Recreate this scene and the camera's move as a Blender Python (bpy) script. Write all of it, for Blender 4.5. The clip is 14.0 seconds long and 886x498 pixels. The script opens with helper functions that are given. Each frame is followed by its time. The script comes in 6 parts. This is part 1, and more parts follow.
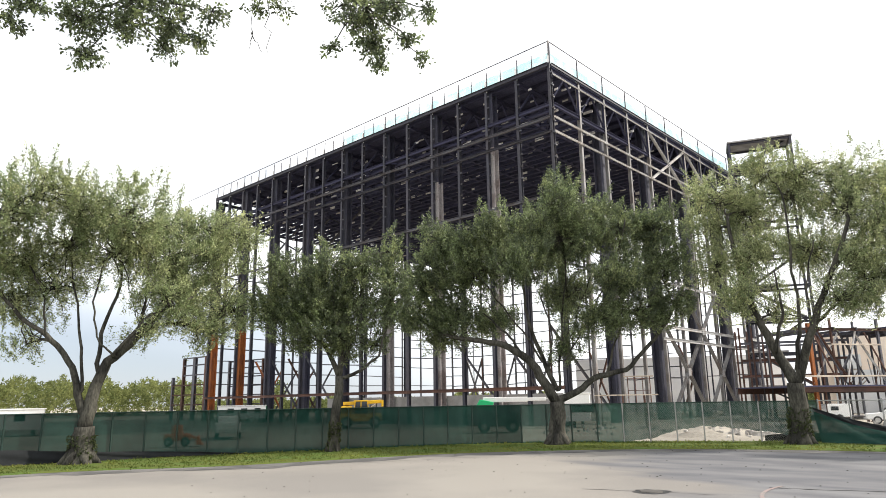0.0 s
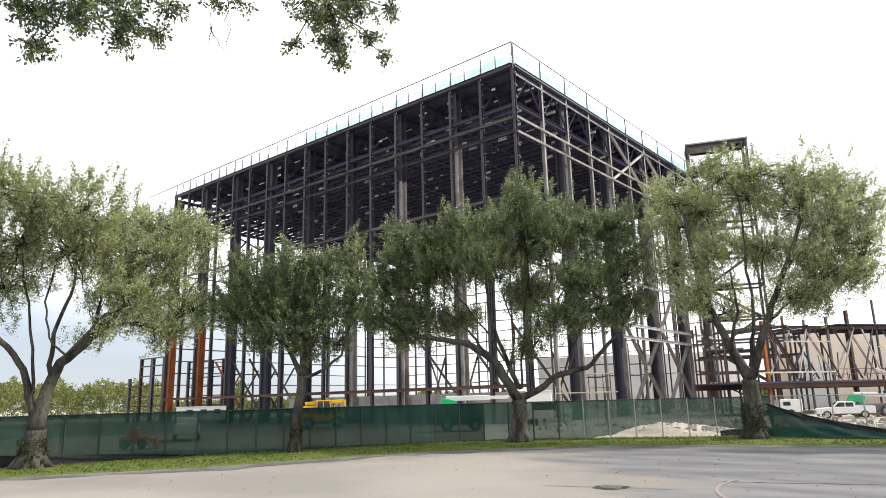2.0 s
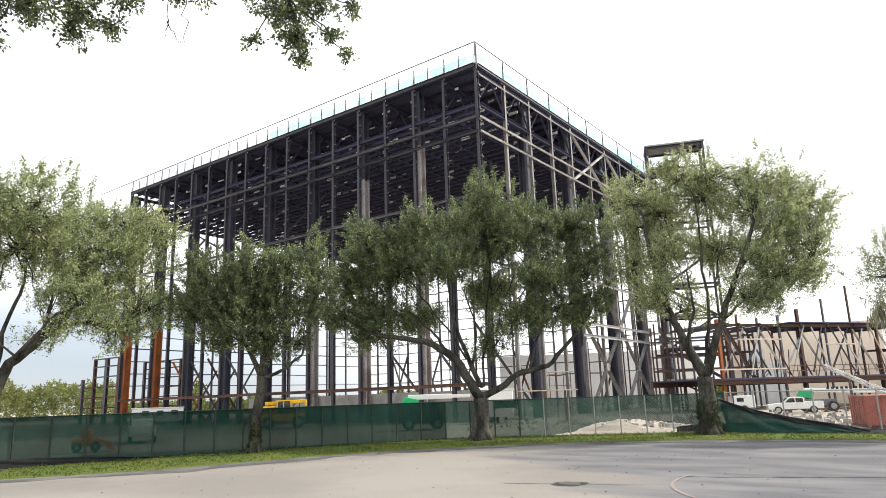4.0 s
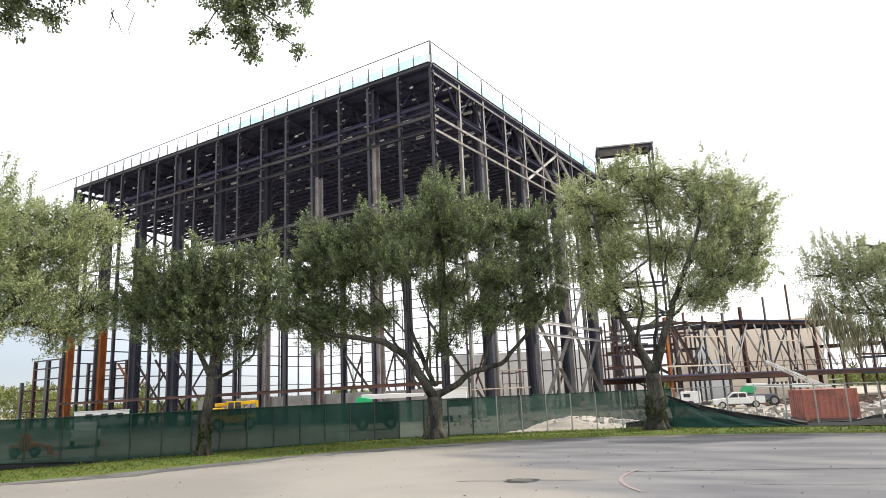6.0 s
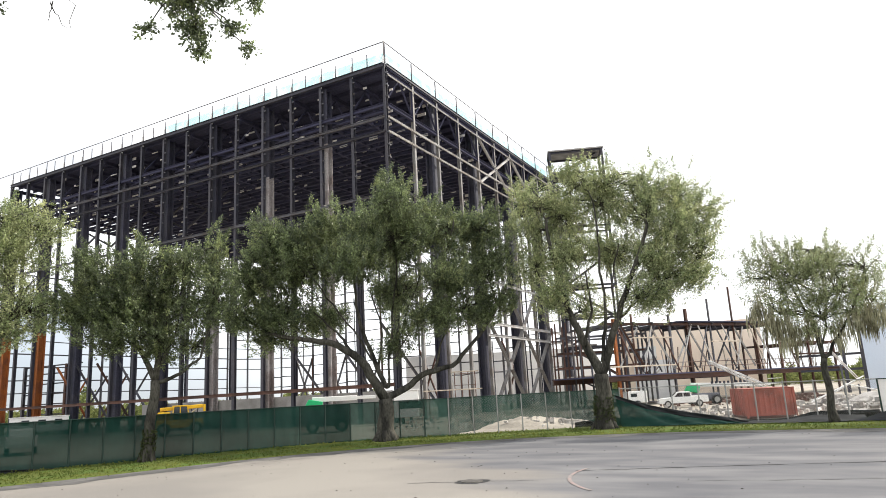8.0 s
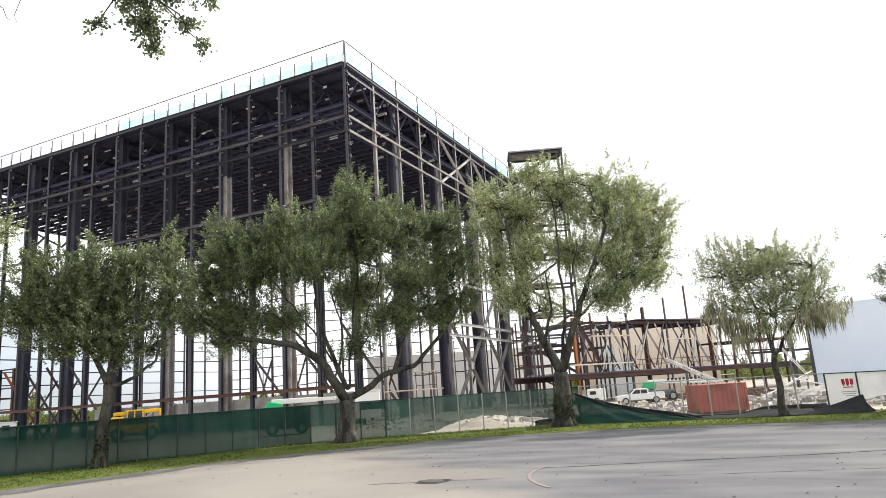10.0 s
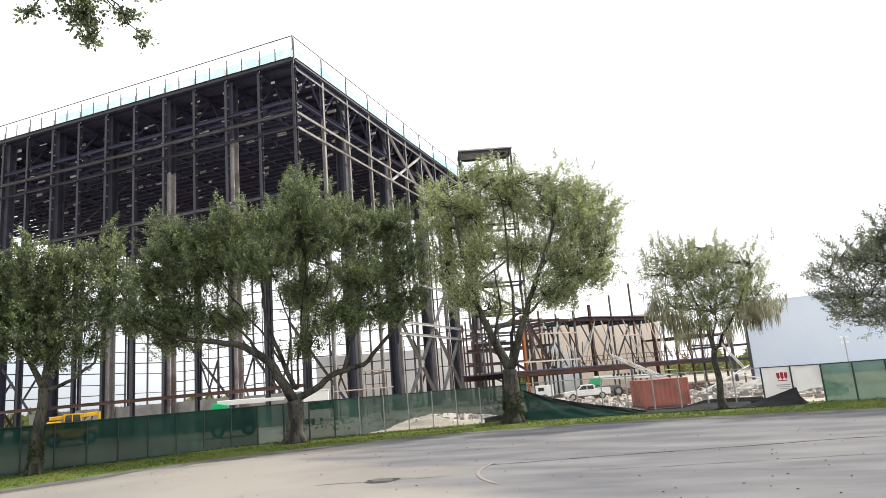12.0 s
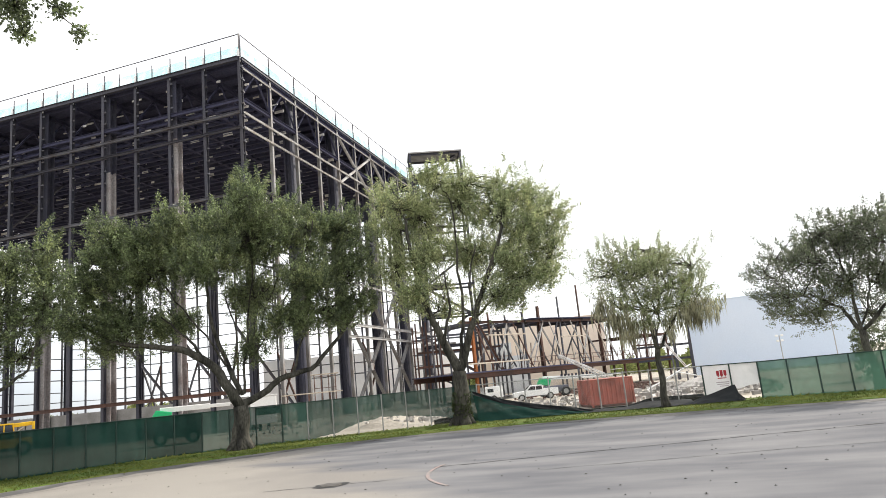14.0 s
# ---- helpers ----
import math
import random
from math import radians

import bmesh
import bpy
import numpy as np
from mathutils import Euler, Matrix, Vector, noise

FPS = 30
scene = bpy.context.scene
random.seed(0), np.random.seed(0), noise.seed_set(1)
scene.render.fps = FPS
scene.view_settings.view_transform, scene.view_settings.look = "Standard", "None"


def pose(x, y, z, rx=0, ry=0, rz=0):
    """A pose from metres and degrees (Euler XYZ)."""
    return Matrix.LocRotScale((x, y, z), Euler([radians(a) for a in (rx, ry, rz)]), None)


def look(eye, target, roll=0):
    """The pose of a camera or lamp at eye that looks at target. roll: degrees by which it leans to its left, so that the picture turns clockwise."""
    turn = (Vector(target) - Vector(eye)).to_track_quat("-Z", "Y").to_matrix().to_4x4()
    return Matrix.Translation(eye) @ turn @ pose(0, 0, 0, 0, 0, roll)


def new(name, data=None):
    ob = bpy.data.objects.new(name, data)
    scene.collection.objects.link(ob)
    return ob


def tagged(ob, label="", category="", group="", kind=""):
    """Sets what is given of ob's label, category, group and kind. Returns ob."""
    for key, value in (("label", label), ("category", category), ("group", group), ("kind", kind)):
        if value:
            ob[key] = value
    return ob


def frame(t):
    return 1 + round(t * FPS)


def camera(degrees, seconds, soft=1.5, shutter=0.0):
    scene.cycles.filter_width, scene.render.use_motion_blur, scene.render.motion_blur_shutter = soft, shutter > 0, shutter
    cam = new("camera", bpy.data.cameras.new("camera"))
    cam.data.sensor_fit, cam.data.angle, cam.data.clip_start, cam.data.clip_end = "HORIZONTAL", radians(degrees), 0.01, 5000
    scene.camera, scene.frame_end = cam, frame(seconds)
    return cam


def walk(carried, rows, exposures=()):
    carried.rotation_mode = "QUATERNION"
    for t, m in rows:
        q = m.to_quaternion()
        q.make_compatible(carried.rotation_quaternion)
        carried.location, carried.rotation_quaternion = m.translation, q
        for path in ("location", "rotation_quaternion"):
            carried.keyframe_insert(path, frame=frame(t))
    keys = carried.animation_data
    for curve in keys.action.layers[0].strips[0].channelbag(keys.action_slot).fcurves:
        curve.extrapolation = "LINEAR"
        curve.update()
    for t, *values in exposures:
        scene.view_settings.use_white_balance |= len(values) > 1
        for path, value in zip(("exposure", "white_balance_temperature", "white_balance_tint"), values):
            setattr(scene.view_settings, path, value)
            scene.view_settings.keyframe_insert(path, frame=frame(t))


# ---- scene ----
cam = camera(66.54, 14.0, soft=0.9)
EYE = 2.6
# seconds, tilt, lean, heading: the camera stands on one spot and turns to its right
TURNS = [
    (0.0, 102.75, 0.90, 42.89),
    (0.5, 102.69, 0.93, 42.40),
    (1.0, 102.66, 1.09, 41.59),
    (1.5, 102.65, 1.23, 40.69),
    (2.0, 102.60, 1.42, 39.85),
    (2.5, 102.55, 1.54, 39.11),
    (3.0, 102.52, 1.63, 38.31),
    (5.5, 102.22, 2.36, 33.98),
    (6.0, 102.18, 2.52, 32.91),
    (6.5, 102.14, 2.63, 31.96),
    (7.0, 102.09, 2.78, 30.88),
    (7.5, 102.10, 2.88, 29.98),
    (8.0, 102.13, 3.04, 28.94),
    (10.5, 101.82, 4.04, 24.85),
    (11.0, 101.68, 4.24, 23.77),
    (11.5, 101.56, 4.42, 22.64),
    (12.0, 101.50, 4.62, 21.60),
    (12.5, 101.54, 4.86, 20.51),
    (13.0, 101.50, 5.11, 19.49),
    (13.5, 101.42, 5.35, 18.44),
    (14.0, 101.32, 5.52, 17.44),
]
SWAY = 0.012  # the hand drifts a little while it turns
walk(cam, [(t, pose(SWAY * t, 0.004 * t, EYE, a, r, h)) for t, a, r, h in TURNS])

# ---- light ----
SUN_UP, SUN_AZ = 37.0, 46.0  # degrees; azimuth counted from +x towards +y
world = bpy.data.worlds.new("sky")
scene.world = world
world.use_nodes = True
wn, wl = world.node_tree.nodes, world.node_tree.links
wn.clear()
w_out = wn.new("ShaderNodeOutputWorld")
w_bg = wn.new("ShaderNodeBackground")
w_sky = wn.new("ShaderNodeTexSky")
w_sky.sky_type, w_sky.sun_disc = "NISHITA", False
w_sky.sun_elevation, w_sky.sun_rotation = radians(SUN_UP), radians(90 - SUN_AZ)
w_sky.dust_density, w_sky.air_density, w_sky.ozone_density = 0.4, 1.0, 2.0
w_co = wn.new("ShaderNodeTexCoord")
w_map = wn.new("ShaderNodeMapping")
w_map.inputs["Scale"].default_value = (1.0, 1.0, 3.0)
w_noise = wn.new("ShaderNodeTexNoise")
w_noise.inputs["Scale"].default_value = 2.2
w_noise.inputs["Detail"].default_value = 5.0
w_ramp = wn.new("ShaderNodeValToRGB")
w_ramp.color_ramp.elements[0].position, w_ramp.color_ramp.elements[0].color = 0.30, (0.45, 0.45, 0.45, 1)
w_ramp.color_ramp.elements[1].position, w_ramp.color_ramp.elements[1].color = 0.52, (1, 1, 1, 1)
w_mix = wn.new("ShaderNodeMix")
w_mix.data_type = "RGBA"
CLOUD = (9.5, 9.6, 9.7, 1)
w_mix.inputs[7].default_value = CLOUD
wl.new(w_co.outputs["Generated"], w_map.inputs["Vector"])
wl.new(w_map.outputs["Vector"], w_noise.inputs["Vector"])
wl.new(w_noise.outputs["Fac"], w_ramp.inputs["Fac"])
# the clear, bluer part of the sky lies low and away from the sun
w_dot = wn.new("ShaderNodeVectorMath")
w_dot.operation = "DOT_PRODUCT"
w_dot.inputs[1].default_value = (-1.0, 0.12, -1.9)
w_clear = wn.new("ShaderNodeMapRange")
w_clear.interpolation_type = "SMOOTHSTEP"
w_clear.inputs["From Min"].default_value, w_clear.inputs["From Max"].default_value = 0.50, 0.86
w_clear.inputs["To Min"].default_value, w_clear.inputs["To Max"].default_value = 1.0, 0.12
w_cover = wn.new("ShaderNodeMath")
w_cover.operation = "MULTIPLY"
wl.new(w_co.outputs["Generated"], w_dot.inputs[0])
wl.new(w_dot.outputs["Value"], w_clear.inputs["Value"])
wl.new(w_ramp.outputs["Color"], w_cover.inputs[0])
wl.new(w_clear.outputs["Result"], w_cover.inputs[1])
wl.new(w_cover.outputs["Value"], w_mix.inputs[0])
w_dim = wn.new("ShaderNodeVectorMath")
w_dim.operation = "SCALE"
w_dim.inputs["Scale"].default_value = 0.6
wl.new(w_sky.outputs["Color"], w_dim.inputs[0])
w_veil = wn.new("ShaderNodeMix")
w_veil.data_type = "RGBA"
w_veil.inputs[0].default_value = 0.6
w_veil.inputs[7].default_value = (3.3, 3.8, 4.7, 1)  # thin pale blue cloud
wl.new(w_dim.outputs["Vector"], w_veil.inputs[6])
wl.new(w_veil.outputs[2], w_mix.inputs[6])
wl.new(w_mix.outputs[2], w_bg.inputs["Color"])
w_bg.inputs["Strength"].default_value = 0.13
wl.new(w_bg.outputs["Background"], w_out.inputs["Surface"])

sun = new("sun", bpy.data.lights.new("sun", "SUN"))
sun.data.energy, sun.data.angle, sun.data.color = 4.0, radians(1.5), (1.0, 0.93, 0.82)
sun.matrix_world = look(
    (60, 0, 60),
    (60 - math.cos(radians(SUN_UP)) * math.cos(radians(SUN_AZ)), -math.cos(radians(SUN_UP)) * math.sin(radians(SUN_AZ)), 60 - math.sin(radians(SUN_UP))),
)
scene.view_settings.exposure = 0.42

# ---- materials ----
def material(name, color, rough=0.7, metal=0.0, vary=0.25, scale=1.0, fine=12.0, bump=0.15, second=None, island=0.0, random_ob=0.0, spec=0.3, trans=0.0, stretch=(1, 1, 1), patch=(0.45, 0.62)):
    """A two-scale procedural surface: large patches towards a second colour, fine grain, relief."""
    m = bpy.data.materials.new(name)
    m.use_nodes = True
    n, l = m.node_tree.nodes, m.node_tree.links
    bsdf = n["Principled BSDF"]
    bsdf.inputs["Roughness"].default_value = rough
    bsdf.inputs["Metallic"].default_value = metal
    bsdf.inputs["Specular IOR Level"].default_value = spec
    geo = n.new("ShaderNodeNewGeometry")
    mp = n.new("ShaderNodeMapping")
    mp.inputs["Scale"].default_value = stretch
    l.new(geo.outputs["Position"], mp.inputs["Vector"])
    big, small = n.new("ShaderNodeTexNoise"), n.new("ShaderNodeTexNoise")
    big.inputs["Scale"].default_value, big.inputs["Detail"].default_value = scale, 6.0
    small.inputs["Scale"].default_value, small.inputs["Detail"].default_value = fine, 4.0
    l.new(mp.outputs["Vector"], big.inputs["Vector"])
    l.new(mp.outputs["Vector"], small.inputs["Vector"])
    ramp = n.new("ShaderNodeValToRGB")
    ramp.color_ramp.elements[0].position, ramp.color_ramp.elements[1].position = patch
    ramp.color_ramp.elements[0].color = (*color, 1)
    ramp.color_ramp.elements[1].color = (*(second or [c * (1 - vary) for c in color]), 1)
    l.new(big.outputs["Fac"], ramp.inputs["Fac"])
    grain = n.new("ShaderNodeMapRange")
    grain.inputs["From Min"].default_value, grain.inputs["From Max"].default_value = 0.25, 0.75
    grain.inputs["To Min"].default_value, grain.inputs["To Max"].default_value = 1 - vary, 1 + vary
    l.new(small.outputs["Fac"], grain.inputs["Value"])
    value = grain.outputs["Result"]
    for amount, source in ((island, geo.outputs["Random Per Island"]), (random_ob, None)):
        if amount:
            if source is None:
                source = n.new("ShaderNodeObjectInfo").outputs["Random"]
            r = n.new("ShaderNodeMapRange")
            r.inputs["To Min"].default_value, r.inputs["To Max"].default_value = 1 - amount, 1 + amount
            l.new(source, r.inputs["Value"])
            mul = n.new("ShaderNodeMath")
            mul.operation = "MULTIPLY"
            l.new(value, mul.inputs[0])
            l.new(r.outputs["Result"], mul.inputs[1])
            value = mul.outputs["Value"]
    mix = n.new("ShaderNodeVectorMath")
    mix.operation = "SCALE"
    l.new(ramp.outputs["Color"], mix.inputs[0])
    l.new(value, mix.inputs["Scale"])
    l.new(mix.outputs["Vector"], bsdf.inputs["Base Color"])
    if bump:
        b = n.new("ShaderNodeBump")
        b.inputs["Strength"].default_value, b.inputs["Distance"].default_value = bump, 0.02
        l.new(small.outputs["Fac"], b.inputs["Height"])
        l.new(b.outputs["Normal"], bsdf.inputs["Normal"])
    if trans:
        tr = n.new("ShaderNodeBsdfTranslucent")
        l.new(mix.outputs["Vector"], tr.inputs["Color"])
        ms = n.new("ShaderNodeMixShader")
        ms.inputs["Fac"].default_value = trans
        l.new(bsdf.outputs["BSDF"], ms.inputs[1])
        l.new(tr.outputs["BSDF"], ms.inputs[2])
        l.new(ms.outputs["Shader"], n["Material Output"].inputs["Surface"])
    return m


def see_through(m, amount):
    """Woven cloth: part of the light goes straight through the holes of the weave."""
    n, l = m.node_tree.nodes, m.node_tree.links
    out = n["Material Output"]
    was = out.inputs["Surface"].links[0].from_socket
    tr, ms = n.new("ShaderNodeBsdfTransparent"), n.new("ShaderNodeMixShader")
    ms.inputs["Fac"].default_value = amount
    l.new(was, ms.inputs[1])
    l.new(tr.outputs["BSDF"], ms.inputs[2])
    l.new(ms.outputs["Shader"], out.inputs["Surface"])
    return m


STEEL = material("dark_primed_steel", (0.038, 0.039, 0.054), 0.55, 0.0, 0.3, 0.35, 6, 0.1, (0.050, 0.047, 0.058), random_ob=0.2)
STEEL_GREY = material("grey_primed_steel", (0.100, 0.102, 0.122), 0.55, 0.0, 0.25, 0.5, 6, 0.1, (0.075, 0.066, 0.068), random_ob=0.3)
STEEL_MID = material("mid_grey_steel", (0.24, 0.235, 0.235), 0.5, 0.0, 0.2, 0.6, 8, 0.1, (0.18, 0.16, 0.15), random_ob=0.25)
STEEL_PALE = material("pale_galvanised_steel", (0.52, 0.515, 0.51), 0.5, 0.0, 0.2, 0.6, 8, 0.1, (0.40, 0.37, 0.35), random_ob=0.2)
STEEL_RUST = material("rust_red_steel", (0.115, 0.06, 0.046), 0.75, 0.0, 0.3, 0.5, 8, 0.15, (0.08, 0.048, 0.04), random_ob=0.3)
STEEL_ORANGE = material("orange_primed_steel", (0.36, 0.12, 0.035), 0.65, 0.0, 0.25, 0.5, 8, 0.12, (0.22, 0.08, 0.04), random_ob=0.2)
ROOF_STEEL = material("black_roof_steel", (0.046, 0.047, 0.082), 0.9, 0.0, 0.2, 0.35, 6, 0.1, (0.050, 0.050, 0.080), random_ob=0.2, spec=0.15)
DECK = material("dark_metal_deck", (0.068, 0.070, 0.118), 0.9, 0.0, 0.25, 0.3, 4, 0.1, (0.078, 0.078, 0.122), spec=0.15)
CONCRETE = material("grey_concrete", (0.33, 0.32, 0.31), 0.9, 0, 0.15, 0.5, 10, 0.2, (0.24, 0.23, 0.22))
ASPHALT = material("worn_asphalt", (0.27, 0.25, 0.225), 0.95, 0, 0.16, 0.12, 30, 0.25, (0.215, 0.20, 0.185), spec=0.15)
GRASS = material("mown_grass", (0.10, 0.12, 0.03), 0.9, 0, 0.35, 0.5, 25, 0.5, (0.085, 0.13, 0.03), spec=0.1)
BLADE = material("grass_blades", (0.10, 0.135, 0.032), 0.8, 0, 0.3, 0.35, 6, 0, (0.22, 0.235, 0.058), island=0.35, spec=0.15, trans=0.3)
DIRT = material("sandy_dirt", (0.44, 0.40, 0.34), 0.95, 0, 0.25, 0.08, 4, 0.4, (0.32, 0.29, 0.25), spec=0.1)
BARK = material("oak_bark", (0.080, 0.076, 0.064), 0.95, 0, 0.55, 1.6, 14, 0.9, (0.030, 0.029, 0.026), stretch=(1, 1, 0.35), spec=0.1)
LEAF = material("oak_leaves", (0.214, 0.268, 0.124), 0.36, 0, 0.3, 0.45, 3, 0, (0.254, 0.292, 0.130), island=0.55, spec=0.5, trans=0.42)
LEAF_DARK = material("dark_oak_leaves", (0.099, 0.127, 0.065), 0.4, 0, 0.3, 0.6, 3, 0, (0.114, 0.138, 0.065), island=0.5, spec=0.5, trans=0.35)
# paler copy of the oak leaves, sunlit tone in its colour, mixed in at random
LEAF_SUNLIT = material("sunny_oak_leaves", (0.40, 0.44, 0.24), 0.45, 0, 0.3, 0.6, 3, 0, (0.43, 0.45, 0.23), island=0.5, spec=0.25, trans=0.45)
MOSS = material("spanish_moss", (0.40, 0.39, 0.27), 0.95, 0, 0.3, 1.0, 8, 0, (0.16, 0.15, 0.10), island=0.3, spec=0.1, trans=0.3)
FAR_WOOD = material("far_wood_leaves", (0.205, 0.225, 0.085), 0.9, 0, 0.3, 0.15, 1.0, 0, (0.12, 0.145, 0.055), island=0.35, spec=0.1, trans=0.5)
SCREEN = see_through(material("green_windscreen_cloth", (0.005, 0.033, 0.026), 0.85, 0, 0.2, 0.5, 40, 0.1, (0.016, 0.054, 0.042), random_ob=0.2, spec=0.2, trans=0.14, stretch=(1, 1, 1.3), patch=(0.36, 0.68)), 0.045)
SCREEN_WORN = see_through(material("worn_grey_green_cloth", (0.022, 0.066, 0.052), 0.85, 0, 0.2, 0.5, 40, 0.1, (0.056, 0.112, 0.09), random_ob=0.2, spec=0.2, trans=0.2, stretch=(1, 1, 1.3), patch=(0.36, 0.68)), 0.14)
SCREEN_PALE = see_through(material("faded_green_windscreen_cloth", (0.085, 0.185, 0.135), 0.85, 0, 0.2, 0.5, 40, 0.1, (0.12, 0.23, 0.17), random_ob=0.2, spec=0.2, trans=0.3, stretch=(1, 1, 0.5)), 0.12)
POST = material("galvanised_post", (0.38, 0.38, 0.37), 0.45, 0.6, 0.15, 2, 20, 0.05)
DARK_POST = material("dark_fence_post", (0.03, 0.06, 0.05), 0.6, 0.2, 0.15, 2, 20, 0.05)
NET = see_through(material("pale_blue_debris_net", (0.46, 0.78, 0.80), 0.8, 0, 0.25, 0.7, 12, 0, (0.80, 0.90, 0.92), spec=0.1, trans=0.5), 0.47)
WHITE = material("white_paint", (0.78, 0.78, 0.77), 0.5, 0, 0.06, 1, 10, 0.03)
PEACH = material("peach_stucco", (0.92, 0.79, 0.66), 0.9, 0, 0.06, 0.25, 12, 0.1, (0.88, 0.74, 0.61))
PALE_WALL = material("pale_grey_wall_panel", (0.80, 0.80, 0.80), 0.85, 0, 0.05, 0.2, 10, 0.05, (0.72, 0.72, 0.73))
BLUE_WALL = material("pale_blue_grey_wall", (0.60, 0.68, 0.80), 0.85, 0, 0.04, 0.06, 6, 0.05, (0.66, 0.72, 0.81))
RED_PAINT = material("faded_red_steel", (0.40, 0.12, 0.09), 0.65, 0, 0.2, 0.9, 12, 0.1, (0.24, 0.08, 0.06))
GREEN_PAINT = material("bright_green_paint", (0.02, 0.42, 0.16), 0.5, 0, 0.1, 1, 12, 0.05)
YELLOW_PAINT = material("yellow_machine_paint", (0.72, 0.44, 0.02), 0.5, 0, 0.15, 1, 12, 0.05, (0.5, 0.3, 0.03))
ORANGE_PAINT = material("orange_machine_paint", (0.75, 0.17, 0.04), 0.5, 0, 0.1, 1, 12, 0.05)
RUBBER = material("black_rubber", (0.02, 0.02, 0.02), 0.85, 0, 0.2, 3, 20, 0.1)
CHROME = material("dull_chrome", (0.5, 0.5, 0.5), 0.3, 0.9, 0.1, 3, 20, 0.03)
TIMBER = material("pale_timber", (0.54, 0.47, 0.39), 0.8, 0, 0.2, 1.5, 14, 0.1, (0.40, 0.34, 0.28))
BLACK_CLOTH = material("black_silt_cloth", (0.018, 0.02, 0.022), 0.9, 0, 0.2, 1.0, 20, 0.1)
WHITE_CLOTH = material("white_banner_cloth", (0.72, 0.71, 0.72), 0.8, 0, 0.05, 1.0, 20, 0.05, trans=0.2)
RED_PRINT = material("red_print", (0.35, 0.03, 0.04), 0.7, 0, 0.05, 1, 10, 0)
GREY_PRINT = material("grey_print", (0.35, 0.30, 0.32), 0.7, 0, 0.05, 1, 10, 0)
GLASS = material("dark_car_glass", (0.02, 0.025, 0.03), 0.08, 0, 0.05, 1, 10, 0, spec=0.6)
RUBBLE = material("pale_rubble", (0.44, 0.42, 0.40), 0.9, 0, 0.2, 1.5, 10, 0.2, (0.28, 0.265, 0.25), island=0.55)
TAR = material("black_tar", (0.035, 0.034, 0.034), 0.6, 0, 0.2, 1.0, 20, 0.1)
IRON = material("cast_iron", (0.13, 0.12, 0.11), 0.6, 0.4, 0.25, 2, 20, 0.2)
RED_LINE = material("faded_red_marking", (0.275, 0.205, 0.195), 0.9, 0, 0.25, 3, 25, 0.1, (0.22, 0.20, 0.19))
IVY = material("dark_ivy_leaves", (0.045, 0.06, 0.022), 0.6, 0, 0.3, 0.8, 3, 0, (0.06, 0.075, 0.025), island=0.5, spec=0.3, trans=0.2)
LEAF_PALE = material("pale_oak_leaves", (0.34, 0.37, 0.21), 0.5, 0, 0.3, 0.5, 3, 0, (0.23, 0.24, 0.12), island=0.5, spec=0.25, trans=0.45)
LEAF_GREY = material("grey_green_oak_leaves", (0.19, 0.205, 0.15), 0.5, 0, 0.3, 0.5, 3, 0, (0.16, 0.175, 0.125), island=0.5, spec=0.3, trans=0.45)
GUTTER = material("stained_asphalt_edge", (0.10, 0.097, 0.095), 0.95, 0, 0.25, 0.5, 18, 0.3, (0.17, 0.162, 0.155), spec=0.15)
STEEL_COLUMN = material("column_slate_steel", (0.040, 0.041, 0.062), 0.6, 0.0, 0.3, 0.5, 5, 0.1, (0.056, 0.055, 0.072), random_ob=0.3)
COLUMN_PALE = material("column_pale_primer", (0.29, 0.27, 0.27), 0.6, 0.0, 0.3, 0.4, 5, 0.1, (0.17, 0.14, 0.135), random_ob=0.2)


